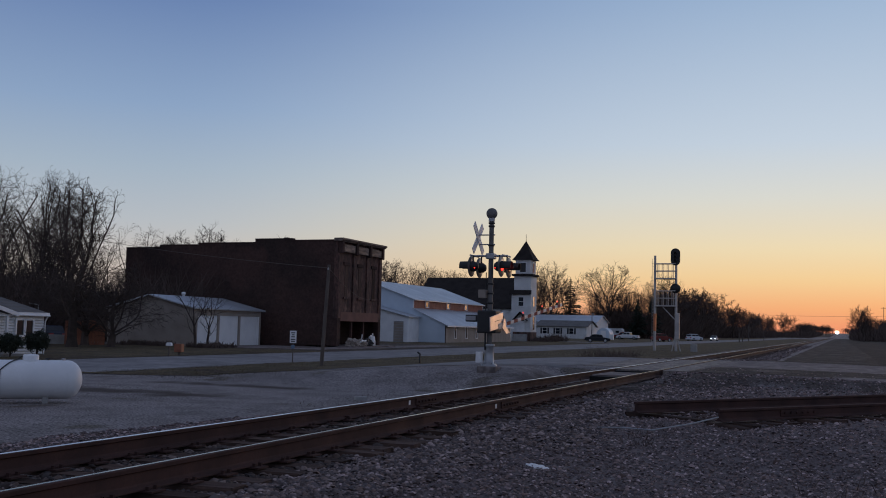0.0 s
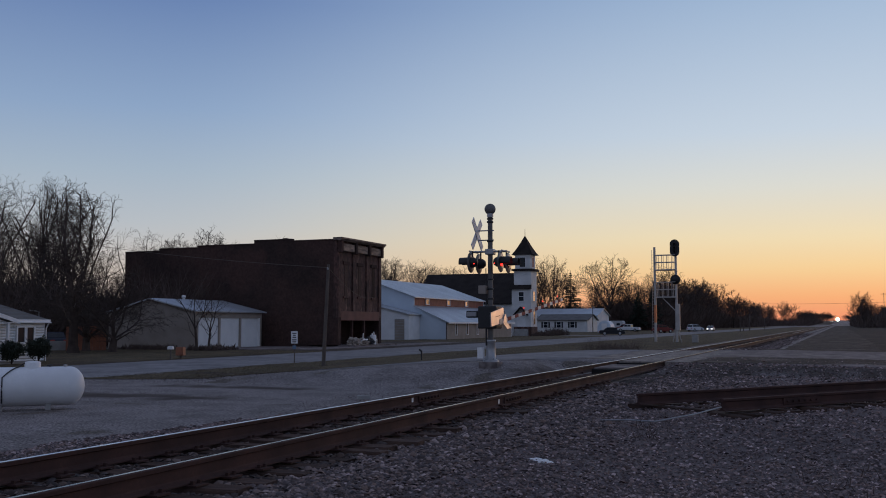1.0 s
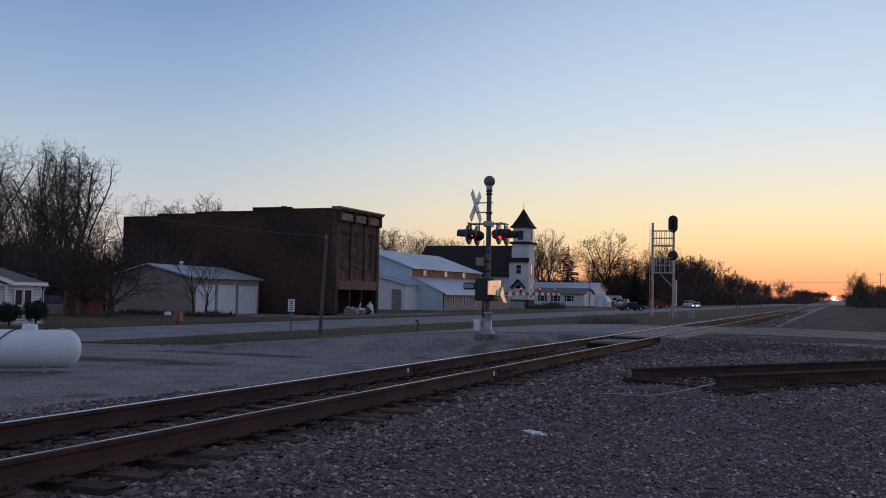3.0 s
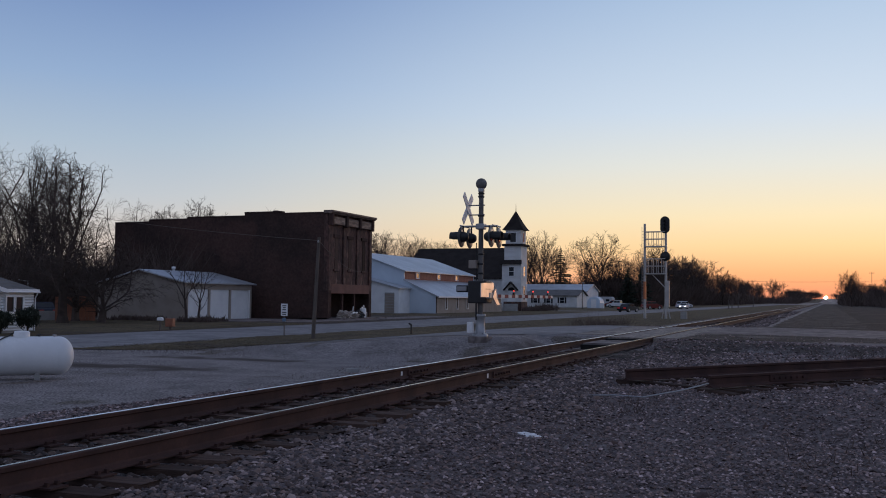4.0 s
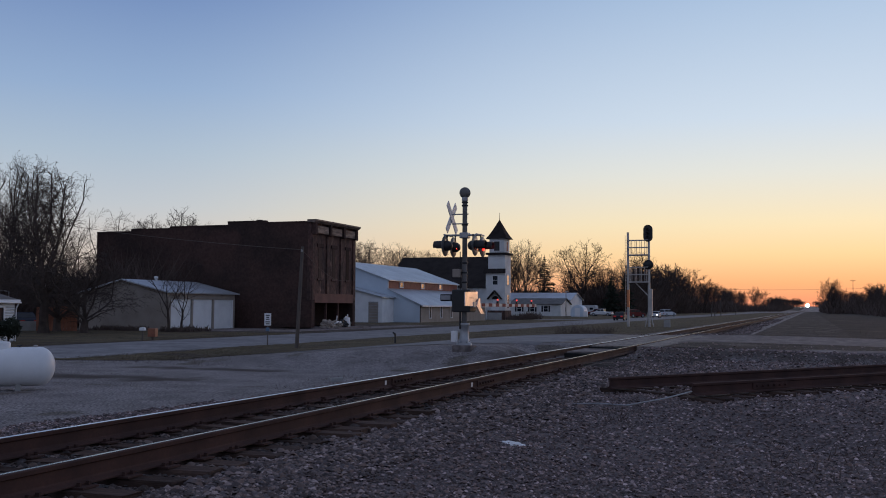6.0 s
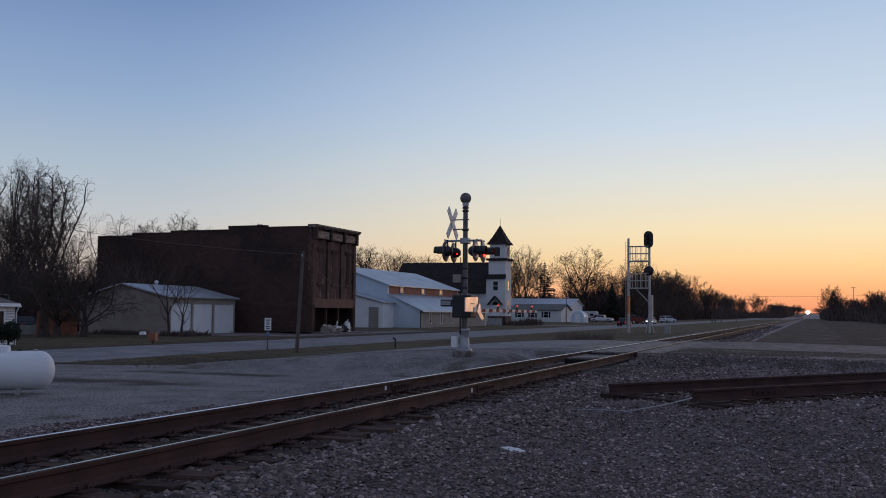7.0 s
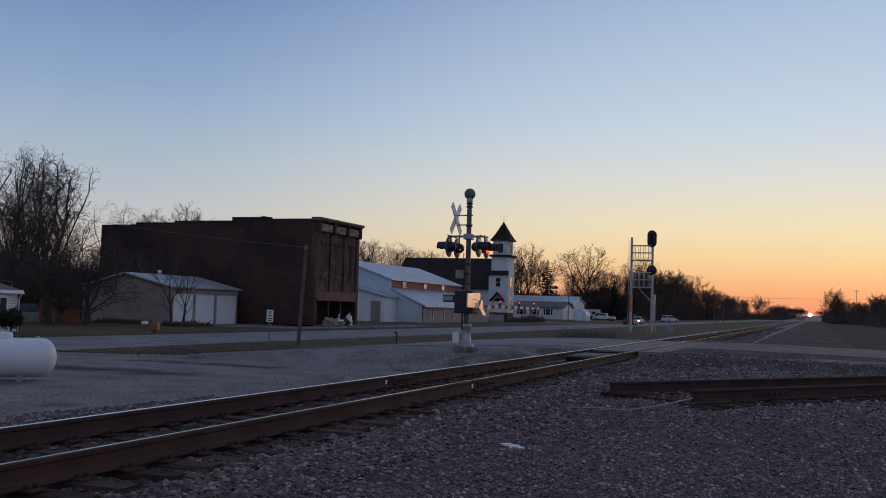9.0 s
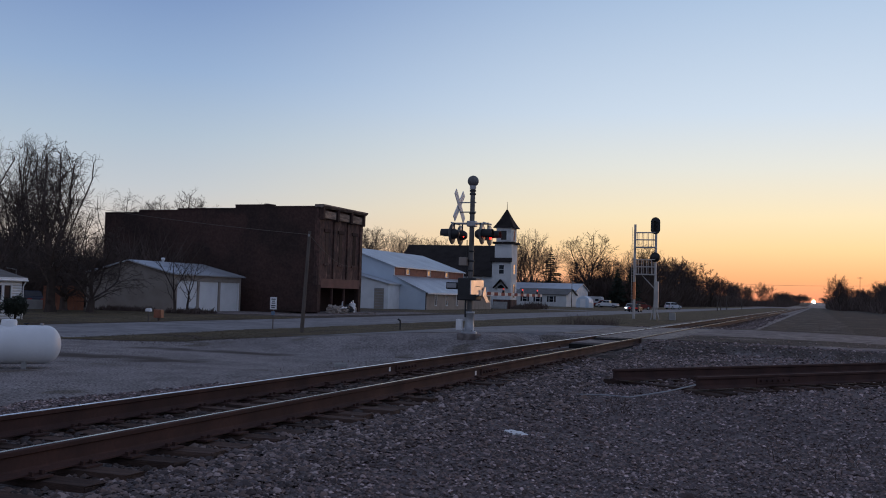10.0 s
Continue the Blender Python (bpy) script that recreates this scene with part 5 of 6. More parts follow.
# ---- vehicles ----
def paint(name, c):
    m = mat(name, c, tuple(v * 0.85 for v in c), 0.5, 0.0, big=2, small=30, bump=0.02)
    m.node_tree.nodes["Principled BSDF"].inputs["Specular IOR Level"].default_value = 0.2
    return m


HEAD = lit("car_headlight", (1.0, 0.95, 0.85), 3.0)
TAIL = lit("car_tail_light", (0.8, 0.03, 0.02), 0.06)


def car(name, label, category, m, colour, kind="sedan", lamps=False, brake=False):
    c = thing(name, label, category, m)
    L, W = (4.2, 1.7) if kind == "sedan" else (5.4, 1.95) if kind == "pickup" else (4.6, 1.85)
    h0, h1, h2 = {"sedan": (0.26, 0.86, 1.34), "pickup": (0.4, 1.1, 1.8), "suv": (0.32, 1.05, 1.72)}[kind]
    f, r = L / 2, -L / 2
    low = [(r, h0 + 0.1), (r + 0.05, h1 - 0.12), (r + 0.25, h1), (f - 1.1, h1), (f - 0.15, h1 - 0.18), (f, h1 - 0.4), (f, h0 + 0.05), (f - 0.3, h0), (r + 0.3, h0)]
    bm = extrude(low, "x", -W / 2, W / 2)
    bmesh.ops.bevel(bm, geom=[e for e in bm.edges], offset=0.06, segments=2, profile=0.5, affect="EDGES")
    body = part("body", bm, colour, c)
    top = {"sedan": [(r + 0.7, h1 - 0.02), (r + 1.25, h2 - 0.04), (-0.3, h2), (0.55, h2 - 0.06), (f - 1.2, h1 - 0.02)],
           "pickup": [(-0.75, h1 - 0.02), (-0.65, h2 - 0.03), (0.2, h2), (0.75, h2 - 0.06), (f - 1.25, h1 - 0.02)],
           "suv": [(r + 0.15, h1 - 0.02), (r + 0.4, h2 - 0.05), (-0.3, h2), (0.55, h2 - 0.08), (f - 1.15, h1 - 0.02)]}[kind]
    bm = extrude(top, "x", -W / 2 + 0.13, W / 2 - 0.13)
    bmesh.ops.bevel(bm, geom=[e for e in bm.edges], offset=0.05, segments=2, profile=0.5, affect="EDGES")
    cab_ = part("cabin", bm, colour, c)
    zc, hh = (h1 + h2) / 2 + 0.0, (h2 - h1) * 0.3
    a, b = top[1][0], top[3][0]
    for sx in (-1, 1):
        for y0, y1 in ((a, (a + b) / 2 - 0.05), ((a + b) / 2 + 0.05, b + 0.15)):
            x = sx * (W / 2 - 0.13)
            part("side_window", boxes((min(x, x + sx * 0.008), max(x, x + sx * 0.008), y0, y1, zc - hh, zc + hh)), M["glass"], cab_)
    def slanted(nm, p, q):
        p, q = Vector((0, *p)), Vector((0, *q))
        d = (q - p)
        n = Vector((0, d.z, -d.y)).normalized() * 0.012
        if n.dot(((p + q) / 2) - Vector((0, -0.1, h1))) < 0:
            n = -n
        u, v = p + d * 0.16, p + d * 0.88
        bm = bmesh.new()
        w = W / 2 - 0.24
        vs = [bm.verts.new((s * w, k.y + o.y, k.z + o.z)) for o in (n, n * 0.2) for s, k in ((-1, u), (1, u), (1, v), (-1, v))]
        for q4 in ((0, 1, 2, 3), (7, 6, 5, 4), (0, 4, 5, 1), (1, 5, 6, 2), (2, 6, 7, 3), (3, 7, 4, 0)):
            bm.faces.new([vs[i] for i in q4])
        part(nm, bm, M["glass"], cab_)
    slanted("rear_window", top[0], top[1])
    slanted("windscreen", top[4], top[3])
    for y in (f - 0.85, r + 0.9):
        for sx in (-1, 1):
            x = sx * (W / 2 - 0.1)
            rr = 0.33 if kind == "sedan" else 0.39
            wh = part("wheel", tubes(((x - 0.11, y, rr), (x + 0.11, y, rr), rr), seg=20), M["tyre"], c)
            part("rim", tubes(((x + sx * 0.1, y, rr), (x + sx * 0.118, y, rr), rr * 0.62), seg=14), M["steel"], wh)
    for sx in (-1, 1):
        x = sx * (W / 2 - 0.32)
        part("headlight", boxes((x - 0.2, x + 0.2, f - 0.02, f + 0.012, h1 - 0.36, h1 - 0.2), bevel=0.01), HEAD if lamps else M["steel"], c)
        part("tail_light", boxes((x - 0.2, x + 0.2, r - 0.012, r + 0.06, h1 - 0.32, h1 - 0.12), bevel=0.01), TAIL if brake else M["red"], c)
    part("bumper", boxes((-W / 2 + 0.05, W / 2 - 0.05, r - 0.06, r + 0.05, h0 + 0.05, h0 + 0.28), bevel=0.03), colour, c)
    if kind == "pickup":
        part("bed", boxes((-W / 2 + 0.1, W / 2 - 0.1, r + 0.1, -0.85, h1, h1 + 0.006)), M["black"], c, "dark open bed")
    return c


sedan = car("sedan", "dark sedan turning out of a side road into the street", "car", pose(-36.9, 162, G + 0.03), paint("black_car", (0.02, 0.022, 0.026)), "sedan", False, True)
oncoming = car("silver_car", "silver car with lit headlights driving up the street", "car", pose(-30.6, 300, G + 0.03, 0, 0, 180), paint("silver_car_paint", (0.4, 0.42, 0.45)), "sedan", True)
car("pickup_truck", "white pickup truck parked side-on beyond the street", "pickup truck", pose(-48.3, 245, G, 0, 0, 82), paint("white_car", (0.7, 0.71, 0.72)), "pickup")
car("red_suv", "dark red sport utility vehicle parked by the street", "car", pose(-34.8, 212, G, 0, 0, -35), paint("red_car", (0.16, 0.025, 0.02)), "suv")
car("white_car", "white car parked at the street's edge", "car", pose(-33.6, 254, G, 0, 0, -30), paint("white_car_b", (0.6, 0.62, 0.66)), "suv")
car("red_pickup", "dark red pickup truck parked behind the shed", "pickup truck", pose(-52.6, 262, G, 0, 0, 80), paint("red_truck", (0.2, 0.03, 0.025)), "pickup")

car("parked_car", "dark parked car behind the yard wall", "car", pose(-57.5, 61.5, G, 0, 0, 60), paint("dark_blue_car", (0.025, 0.03, 0.045)), "sedan")

camper = thing("camper_trailer", "small white camper trailer parked behind the shed", "trailer", pose(-58.4, 275, G, 0, 0, 84))
bm = extrude([(-2.9, 0.55), (2.5, 0.55), (2.9, 1.2), (2.9, 2.3), (2.5, 2.75), (-2.6, 2.75), (-2.9, 2.4)], "x", -1.15, 1.15)
bmesh.ops.bevel(bm, geom=list(bm.edges), offset=0.08, segments=2, profile=0.5, affect="EDGES")
part("body", bm, paint("camper_white", (0.55, 0.55, 0.56)), camper)
for sx in (-1.16, 1.15):
    for y in (-1.6, 1.4):
        part("side_window", boxes((sx, sx + 0.012, y - 0.5, y + 0.5, 1.5, 2.1), bevel=0.004), M["glass"], camper)
    part("wheel", tubes(((sx * 0.8, -0.3, 0.33), (sx, -0.3, 0.33), 0.33), seg=18), M["tyre"], camper)
part("drawbar", tubes(((-0.5, 2.8, 0.5), (0, 3.9, 0.45), 0.05), ((0.5, 2.8, 0.5), (0, 3.9, 0.45), 0.05), ((0, 3.9, 0.45), (0, 3.9, 0.0), 0.04), seg=8), M["black"], camper)

# ---- train ----
loco = thing("locomotive", "distant freight locomotive with bright headlights", "locomotive", pose(-5.94, 860, 0))
LOCO = mat("loco_blue", (0.03, 0.035, 0.05), (0.02, 0.022, 0.03), 0.5, 0.2, big=1, small=20, bump=0.1)
part("frame", boxes((-1.5, 1.5, 0, 21, 0.9, 1.4), bevel=0.05), M["black"], loco)
part("nose", boxes((-1.1, 1.1, 0.8, 2.8, 1.4, 3.3), bevel=0.15), LOCO, loco)
cb = part("cab", boxes((-1.5, 1.5, 2.8, 5.2, 1.4, 4.5), bevel=0.12), LOCO, loco)
for s in (-0.7, 0.7):
    part("windscreen", boxes((s - 0.45, s + 0.45, 2.77, 2.8, 3.45, 4.1)), M["glass"], cb)
part("hood", boxes((-0.95, 0.95, 5.2, 20, 1.4, 4.2), bevel=0.1), LOCO, loco)
part("pilot", extrude([(-1.4, 0.15), (1.4, 0.15), (1.4, 0.95), (-1.4, 0.95)], "y", -0.15, 0.05), M["black"], loco)
for y in (3.0, 16.5):
    part("truck", boxes((-1.3, 1.3, y - 1.8, y + 1.8, 0.1, 0.9), bevel=0.08), M["black"], loco)
# glowing discs far larger than the lamps: the glare is built into their size
for nm, x, z, r in (("headlight", -1.2, 4.0, 1.2), ("headlight", 1.2, 4.0, 1.2), ("ditch_light", -1.3, 1.6, 0.8), ("ditch_light", 1.3, 1.6, 0.8)):
    part(nm, lathe([(0.0, 0.06), (r, 0.04), (r, 0.0), (0.0, 0.0)], 16, m=Matrix.Translation((x, 2.7 if z > 3 else -0.15, z)) @ pose(0, 0, 0, 90, 0, 0)), M["headlit"], loco, "oversized glowing white disc for a lamp and its glare")

# ---- trees ----
def sticks_mesh(name, segs, material, sides=4):
    """Tapered sticks joined into one mesh; segs are (p, q, r0, r1)."""
    P = np.array([s[0] for s in segs], float)
    Q = np.array([s[1] for s in segs], float)
    R = np.array([(s[2], s[3]) for s in segs], float)
    d = Q - P
    d /= np.linalg.norm(d, axis=1, keepdims=True) + 1e-9
    ref = np.where(np.abs(d[:, 2:3]) < 0.9, np.array([[0, 0, 1.0]]), np.array([[1.0, 0, 0]]))
    u = np.cross(d, ref)
    u /= np.linalg.norm(u, axis=1, keepdims=True)
    v = np.cross(d, u)
    n = len(segs)
    ring = []
    for base, r in ((P, R[:, 0]), (Q, R[:, 1])):
        for k in range(sides):
            a = 2 * math.pi * k / sides
            ring.append(base + (u * math.cos(a) + v * math.sin(a)) * r[:, None])
    V = np.stack(ring, 1).reshape(-1, 3)
    b = np.arange(n)[:, None] * 2 * sides
    full, point = b[R[:, 1] > 1e-6], b[R[:, 1] <= 1e-6]
    F = [tuple(f) for k in range(sides) for f in (full + np.array([k, (k + 1) % sides, sides + (k + 1) % sides, sides + k])).tolist()]
    F += [tuple(f) for k in range(sides) for f in (point + np.array([k, (k + 1) % sides, sides])).tolist()]
    me = bpy.data.meshes.new(name)
    me.from_pydata(V.tolist(), [], F)
    me.materials.append(material)
    return me


def grow(seed, height, form=(0.36, 0.58, 0.43), fork=0.3, leaders=4, flare=0.45, levels=4, kids=(2, 2, 2), twig=0.012, droop=0.0, rise=0.07, girth=0.02, open_angle=0.82, tips=1):
    """Trunk and crown sticks of a bare tree at the origin: a bole that forks into leaders, each with side limbs, boughs and arching
    twigs. form: the crown's egg as (half width, middle, half height) in tree heights."""
    rnd = random.Random(seed)
    trunk, crown = [], []
    w, c, v = (k * height for k in form)

    def room(q, d):
        """Share of the crown still ahead of q along d: 0 at its border."""
        q2 = q + d * 0.12 * height
        return 1.0 - ((q2.x * q2.x + q2.y * q2.y) / (w * w) + ((q2.z - c) / v) ** 2) ** 0.5

    def side_way(d, angle):
        """A direction at an angle from d, turned about it by chance."""
        ref = Vector((rnd.gauss(0, 1), rnd.gauss(0, 1), rnd.gauss(0.15, 0.8)))
        out = ref - d * ref.dot(d)
        return (d * math.cos(angle) + out.normalized() * math.sin(angle)).normalized()

    def branch(p, d, length, r, level):
        last = level >= levels
        steps = tips if last else (0, 8, 5, 3)[level]
        for k in range(steps):
            bend = rise if level < 3 else rise * 0.6 - droop * 0.22 * (k + 1) / steps
            d = (d + Vector((rnd.gauss(0, 0.12), rnd.gauss(0, 0.12), rnd.gauss(bend, 0.08)))).normalized()
            q = p + d * length / steps
            if room(q, Vector((0, 0, 0))) < rnd.uniform(-0.16, 0.06) and k > 0:
                return
            r1 = max(r * (0.87 if level == 1 else 0.8), twig * 0.6)
            if last and k == steps - 1:
                r1 = 0.0
            crown.append((tuple(p), tuple(q), r, r1))
            p, r = q, r1
            if not last and (level > 1 or k > 0):
                n = kids[level - 1]
                for _ in range(int(n) + (rnd.random() < n - int(n))):
                    left = 1.0 - 0.55 * k / steps
                    branch(p, side_way(d, rnd.gauss(open_angle, 0.18)), length * left * rnd.uniform(0.32, 0.62),
                           max(r * 0.5, twig), level + 1)

    p, r = Vector((0, 0, -0.1)), height * girth
    d = Vector((rnd.gauss(0, 0.03), rnd.gauss(0, 0.03), 1)).normalized()
    n = 5
    for k in range(n):
        d = (d + Vector((rnd.gauss(0, 0.04), rnd.gauss(0, 0.04), 0))).normalized()
        q = p + d * fork * height / n
        trunk.append((tuple(p), tuple(q), r * (1.35 if k == 0 else 1.0), r * 0.94))
        p, r = q, r * 0.94
        if k > 1:
            branch(p, side_way(d, rnd.uniform(0.7, 1.0)), height * 0.3, r * 0.4, 2)
    turn = rnd.uniform(0, 6.283)
    for k in range(leaders):
        a = turn + 6.283 * k / leaders + rnd.gauss(0, 0.3)
        tilt = flare * rnd.uniform(0.35, 1.25) if k else 0.08
        out = Vector((math.cos(a) * tilt, math.sin(a) * tilt, 1.0)).normalized()
        branch(p, out, height * (1.0 - fork) * rnd.uniform(0.86, 1.06), r * (0.72 if k == 0 else rnd.uniform(0.5, 0.68)), 1)
    top = max(s[1][2] for s in crown)
    k = height / top
    sc = lambda segs: [(tuple(x * k for x in a), tuple(x * k for x in b), r0, r1) for a, b, r0, r1 in segs]
    return sc(trunk), sc(crown)


TREES = {}


def tree(kind, x, y, h, turn, label, wide=1.0, **kw):
    """A bare tree of a kind; trees of one kind share their meshes at different size and turn."""
    if kind not in TREES:
        tr, cr = grow(**kw)
        TREES[kind] = (sticks_mesh("trunk", tr, M["bark"], 7), sticks_mesh("crown", cr, M["bark"], 3), kw["height"])
    tm, cm, h0 = TREES[kind]
    t = thing("tree", label, "tree", pose(x, y, G + max(0.0, y - 900.0) * 0.005, 0, 0, turn))
    t.scale = (wide * h / h0, wide * h / h0, h / h0)
    for nm, me in (("trunk", tm), ("crown", cm)):
        o = new(nm, me)
        o.parent = t
    return t


BARE = "tall bare leafless tree with fine twigs"
BIG = [dict(seed=11, height=17, form=(0.3, 0.57, 0.45), fork=0.24, leaders=5, flare=0.5, kids=(1.8, 1.9, 1.4), droop=0.5, tips=2),
       dict(seed=23, height=16, form=(0.33, 0.56, 0.46), fork=0.2, leaders=5, flare=0.6, kids=(1.7, 1.9, 1.4), droop=0.9, tips=2),
       dict(seed=37, height=15, form=(0.36, 0.56, 0.46), fork=0.2, leaders=5, flare=0.75, kids=(1.7, 1.9, 1.4), droop=1.1, tips=2)]
for i, (x, y, h) in enumerate(((-80.5, 76, 19), (-76.0, 70, 17.5), (-71.0, 78, 17), (-67.0, 70, 15.5), (-66.0, 65, 11.5), (-92, 84, 20), (-87, 74, 17.5), (-90, 96, 19), (-88, 80, 19), (-62.5, 60, 10), (-64.5, 68, 11), (-66.5, 73, 11.5), (-63.8, 66, 9), (-65.2, 76, 10.5), (-67.5, 84, 12))):
    tree("big%d" % (i % 3), x, y, h, i * 67, BARE, 0.9 if i in (3, 4) else 1.0, **BIG[i % 3])
tree("yard", -47.9, 53.3, 11.5, 40, "bare yard tree with a dark forked trunk", seed=5, height=11, form=(0.4, 0.6, 0.42), fork=0.3, leaders=4, flare=0.5, kids=(2, 2, 1.6), droop=0.4, girth=0.03, tips=2)
tree("low", -46.6, 55.6, 6.2, 10, "low wide bare tree with arching branches", 1.3, seed=9, height=6, form=(0.9, 0.55, 0.5), fork=0.18, leaders=6, flare=1.4, kids=(2, 2, 2), twig=0.009, droop=1.4, rise=0.0, girth=0.038)
tree("low", -50.5, 57.5, 6.5, 100, "low wide bare tree with arching branches", 1.3, seed=9, height=6)
tree("stem", -43.3, 60.7, 5.8, 0, "slender bare tree before the garage", 1.15, seed=14, height=5.5, form=(0.42, 0.62, 0.42), fork=0.3, leaders=3, flare=0.5, levels=3, kids=(1.4, 1.3, 1), twig=0.012, girth=0.018)
tree("stem", -43.4, 62.3, 5.0, 130, "slender bare tree before the garage", 1.15, seed=14, height=5.5)
FAR = [dict(seed=51, height=15, form=(0.36, 0.62, 0.39), fork=0.26, leaders=5, flare=0.6, kids=(1.7, 1.9, 1.5), twig=0.021, droop=0.2),
       dict(seed=52, height=15, form=(0.42, 0.62, 0.39), fork=0.3, leaders=6, flare=0.85, kids=(1.6, 1.9, 1.6), twig=0.021, droop=0.3),
       dict(seed=53, height=15, form=(0.3, 0.58, 0.43), fork=0.22, leaders=4, flare=0.5, kids=(1.8, 1.9, 1.5), twig=0.021, droop=0.2)]
far_rnd = random.Random(77)
# behind the brick building, behind the barn, behind the church and the houses
spots = [(-85.4, 112, 13.2), (-80.0, 112, 15.6), (-77.6, 113, 14.2), (-82.2, 110, 13.0), (-66.8, 112, 13.4), (-64.2, 114, 13.0),
         (-84, 180, 15.4), (-81, 178, 15.8), (-77, 182, 15), (-74, 186, 14), (-71, 187, 14), (-88, 185, 15), (-79, 190, 14.5),
         (-77, 270, 21), (-74, 268, 21.5), (-71, 272, 17), (-80, 275, 17), (-83, 260, 16), (-62, 285, 22.5), (-57, 300, 15), (-50, 300, 14), (-66, 292, 15), (-69, 300, 15)]
for i, (x, y, h) in enumerate(spots):
    tree("far%d" % (1 if i == 18 else i % 3), x, y, h, far_rnd.uniform(0, 360), BARE if i < 18 else "round-crowned bare tree on the skyline", 1.15 if i == 18 else 1.0, **FAR[1 if i == 18 else i % 3])
# the belt of trees that runs west along the street, and the one across the field
belt = [(-56 + 0.012 * (y - 300) + far_rnd.uniform(-6, 5), y, far_rnd.uniform(14, 22)) for y in range(300, 480, 7)]
belt += [(-50 + far_rnd.uniform(-7, 5), y, far_rnd.uniform(13, 18)) for y in range(480, 800, 12)]
belt += [(-45, 905, 23), (-41, 912, 21)] + [(far_rnd.uniform(-46, -22), y, far_rnd.uniform(10, 15)) for y in range(820, 1500, 22)]
belt += [(far_rnd.uniform(-44, -14), y, far_rnd.uniform(13, 18)) for y in range(1500, 2600, 40)]
belt += [(far_rnd.uniform(5, 60), y, far_rnd.uniform(11, 15)) for y in range(900, 2400, 60)]
belt += [(far_rnd.uniform(7, 45), y, far_rnd.uniform(11, 15)) for y in range(420, 760, 10)]
belt += [(far_rnd.uniform(17, 60), y, far_rnd.uniform(6.5, 9)) for y in range(230, 420, 10)]
DIST = [dict(seed=61 + k, height=15, form=(0.42 - 0.04 * k, 0.58, 0.43), fork=0.22, leaders=5, flare=0.8, levels=3, kids=(1.5, 3), twig=0.055, droop=0.3) for k in range(3)]
for i, (x, y, h) in enumerate(belt):
    near_belt = 300 <= y < 330
    t = tree(("far%d" if near_belt else "dist%d") % (i % 3), x, y, h, far_rnd.uniform(0, 360), "distant bare tree in a winter tree belt", **(FAR if near_belt else DIST)[i % 3])
    tagged(t, group="trees in the winter tree belt")


def thicket(name, label, patches, seed, width, lean=0.25, material="brush", category="brush"):
    """Brush as joined upright twigs; patches are (x0, x1, y0, y1, height, count)."""
    rs = np.random.RandomState(seed)
    V, F = [], []
    for x0, x1, y0, y1, h, n in patches:
        p = np.stack([rs.uniform(x0, x1, n), rs.uniform(y0, y1, n), np.zeros(n)], 1)
        p[:, 2] = [ground_z(u, v) - 0.04 for u, v in p[:, :2]]
        env = 0.72 + 0.28 * np.sin(p[:, 0] * 0.31 + p[:, 1] * 0.17) * np.sin(p[:, 1] * 0.083 + 1.0)
        hh = h * rs.uniform(0.35, 1.0, n) * env
        p[:, 2] += hh * rs.uniform(0.0, 0.6, n)
        tip = p + np.stack([rs.normal(0, lean, n) * hh, rs.normal(0, lean, n) * hh, hh * rs.uniform(0.4, 0.6, n)], 1)
        a = rs.uniform(0, math.pi, n)
        w = np.stack([np.cos(a), np.sin(a), np.zeros(n)], 1) * width
        b = np.stack([-np.sin(a), np.cos(a), np.zeros(n)], 1) * width
        base = len(V) and sum(len(v) for v in V)
        V.append(np.stack([p - w, p + w, p + b, tip], 1).reshape(-1, 3))
        k = np.arange(n)[:, None] * 4 + base
        F.append(np.concatenate([k + [0, 1, 3], k + [1, 2, 3], k + [2, 0, 3]], 0))
    me = bpy.data.meshes.new(name)
    me.from_pydata(np.concatenate(V).tolist(), [], np.concatenate(F).tolist())
    me.materials.append(M[material])
    return tagged(new(name, me), label, category, kind="stuff")


thicket("woodland_brush", "dense dark winter brush below the tree belt",
        [(-75, -50, 290, 330, 11.5, 26000), (-66, -48, 330, 480, 11.5, 30000), (-60, -42, 480, 800, 10.5, 9000), (-48, -22, 800, 1500, 9.5, 12000), (6, 60, 420, 760, 10, 20000), (16, 60, 230, 420, 6, 8000),
         (-100, -64, 275, 300, 10, 12000), (-95, -64, 190, 215, 7, 8000)], 3, 0.16)
thicket("yard_brush", "tangled dark brush and hedge behind the yard",
        [(-112, -70, 96, 125, 12, 12000), (-104, -66, 84, 112, 9.5, 11000), (-95, -58, 58, 74, 9.5, 15000), (-72, -52, 66, 82, 8, 7000), (-51.5, -47, 61.5, 63.9, 0.7, 900), (-102, -62, 70, 90, 8, 8000), (-71, -62.6, 64, 80, 8.5, 4500), (-44.3, -42.0, 60.5, 64.3, 0.75, 700)], 5, 0.055)
thicket("church_shrubs", "low dark shrubs at the church wall", [(-66, -48.5, 150.5, 153.6, 1.9, 2500), (-45.3, -42.5, 151, 165, 1.6, 1200)], 6, 0.05)
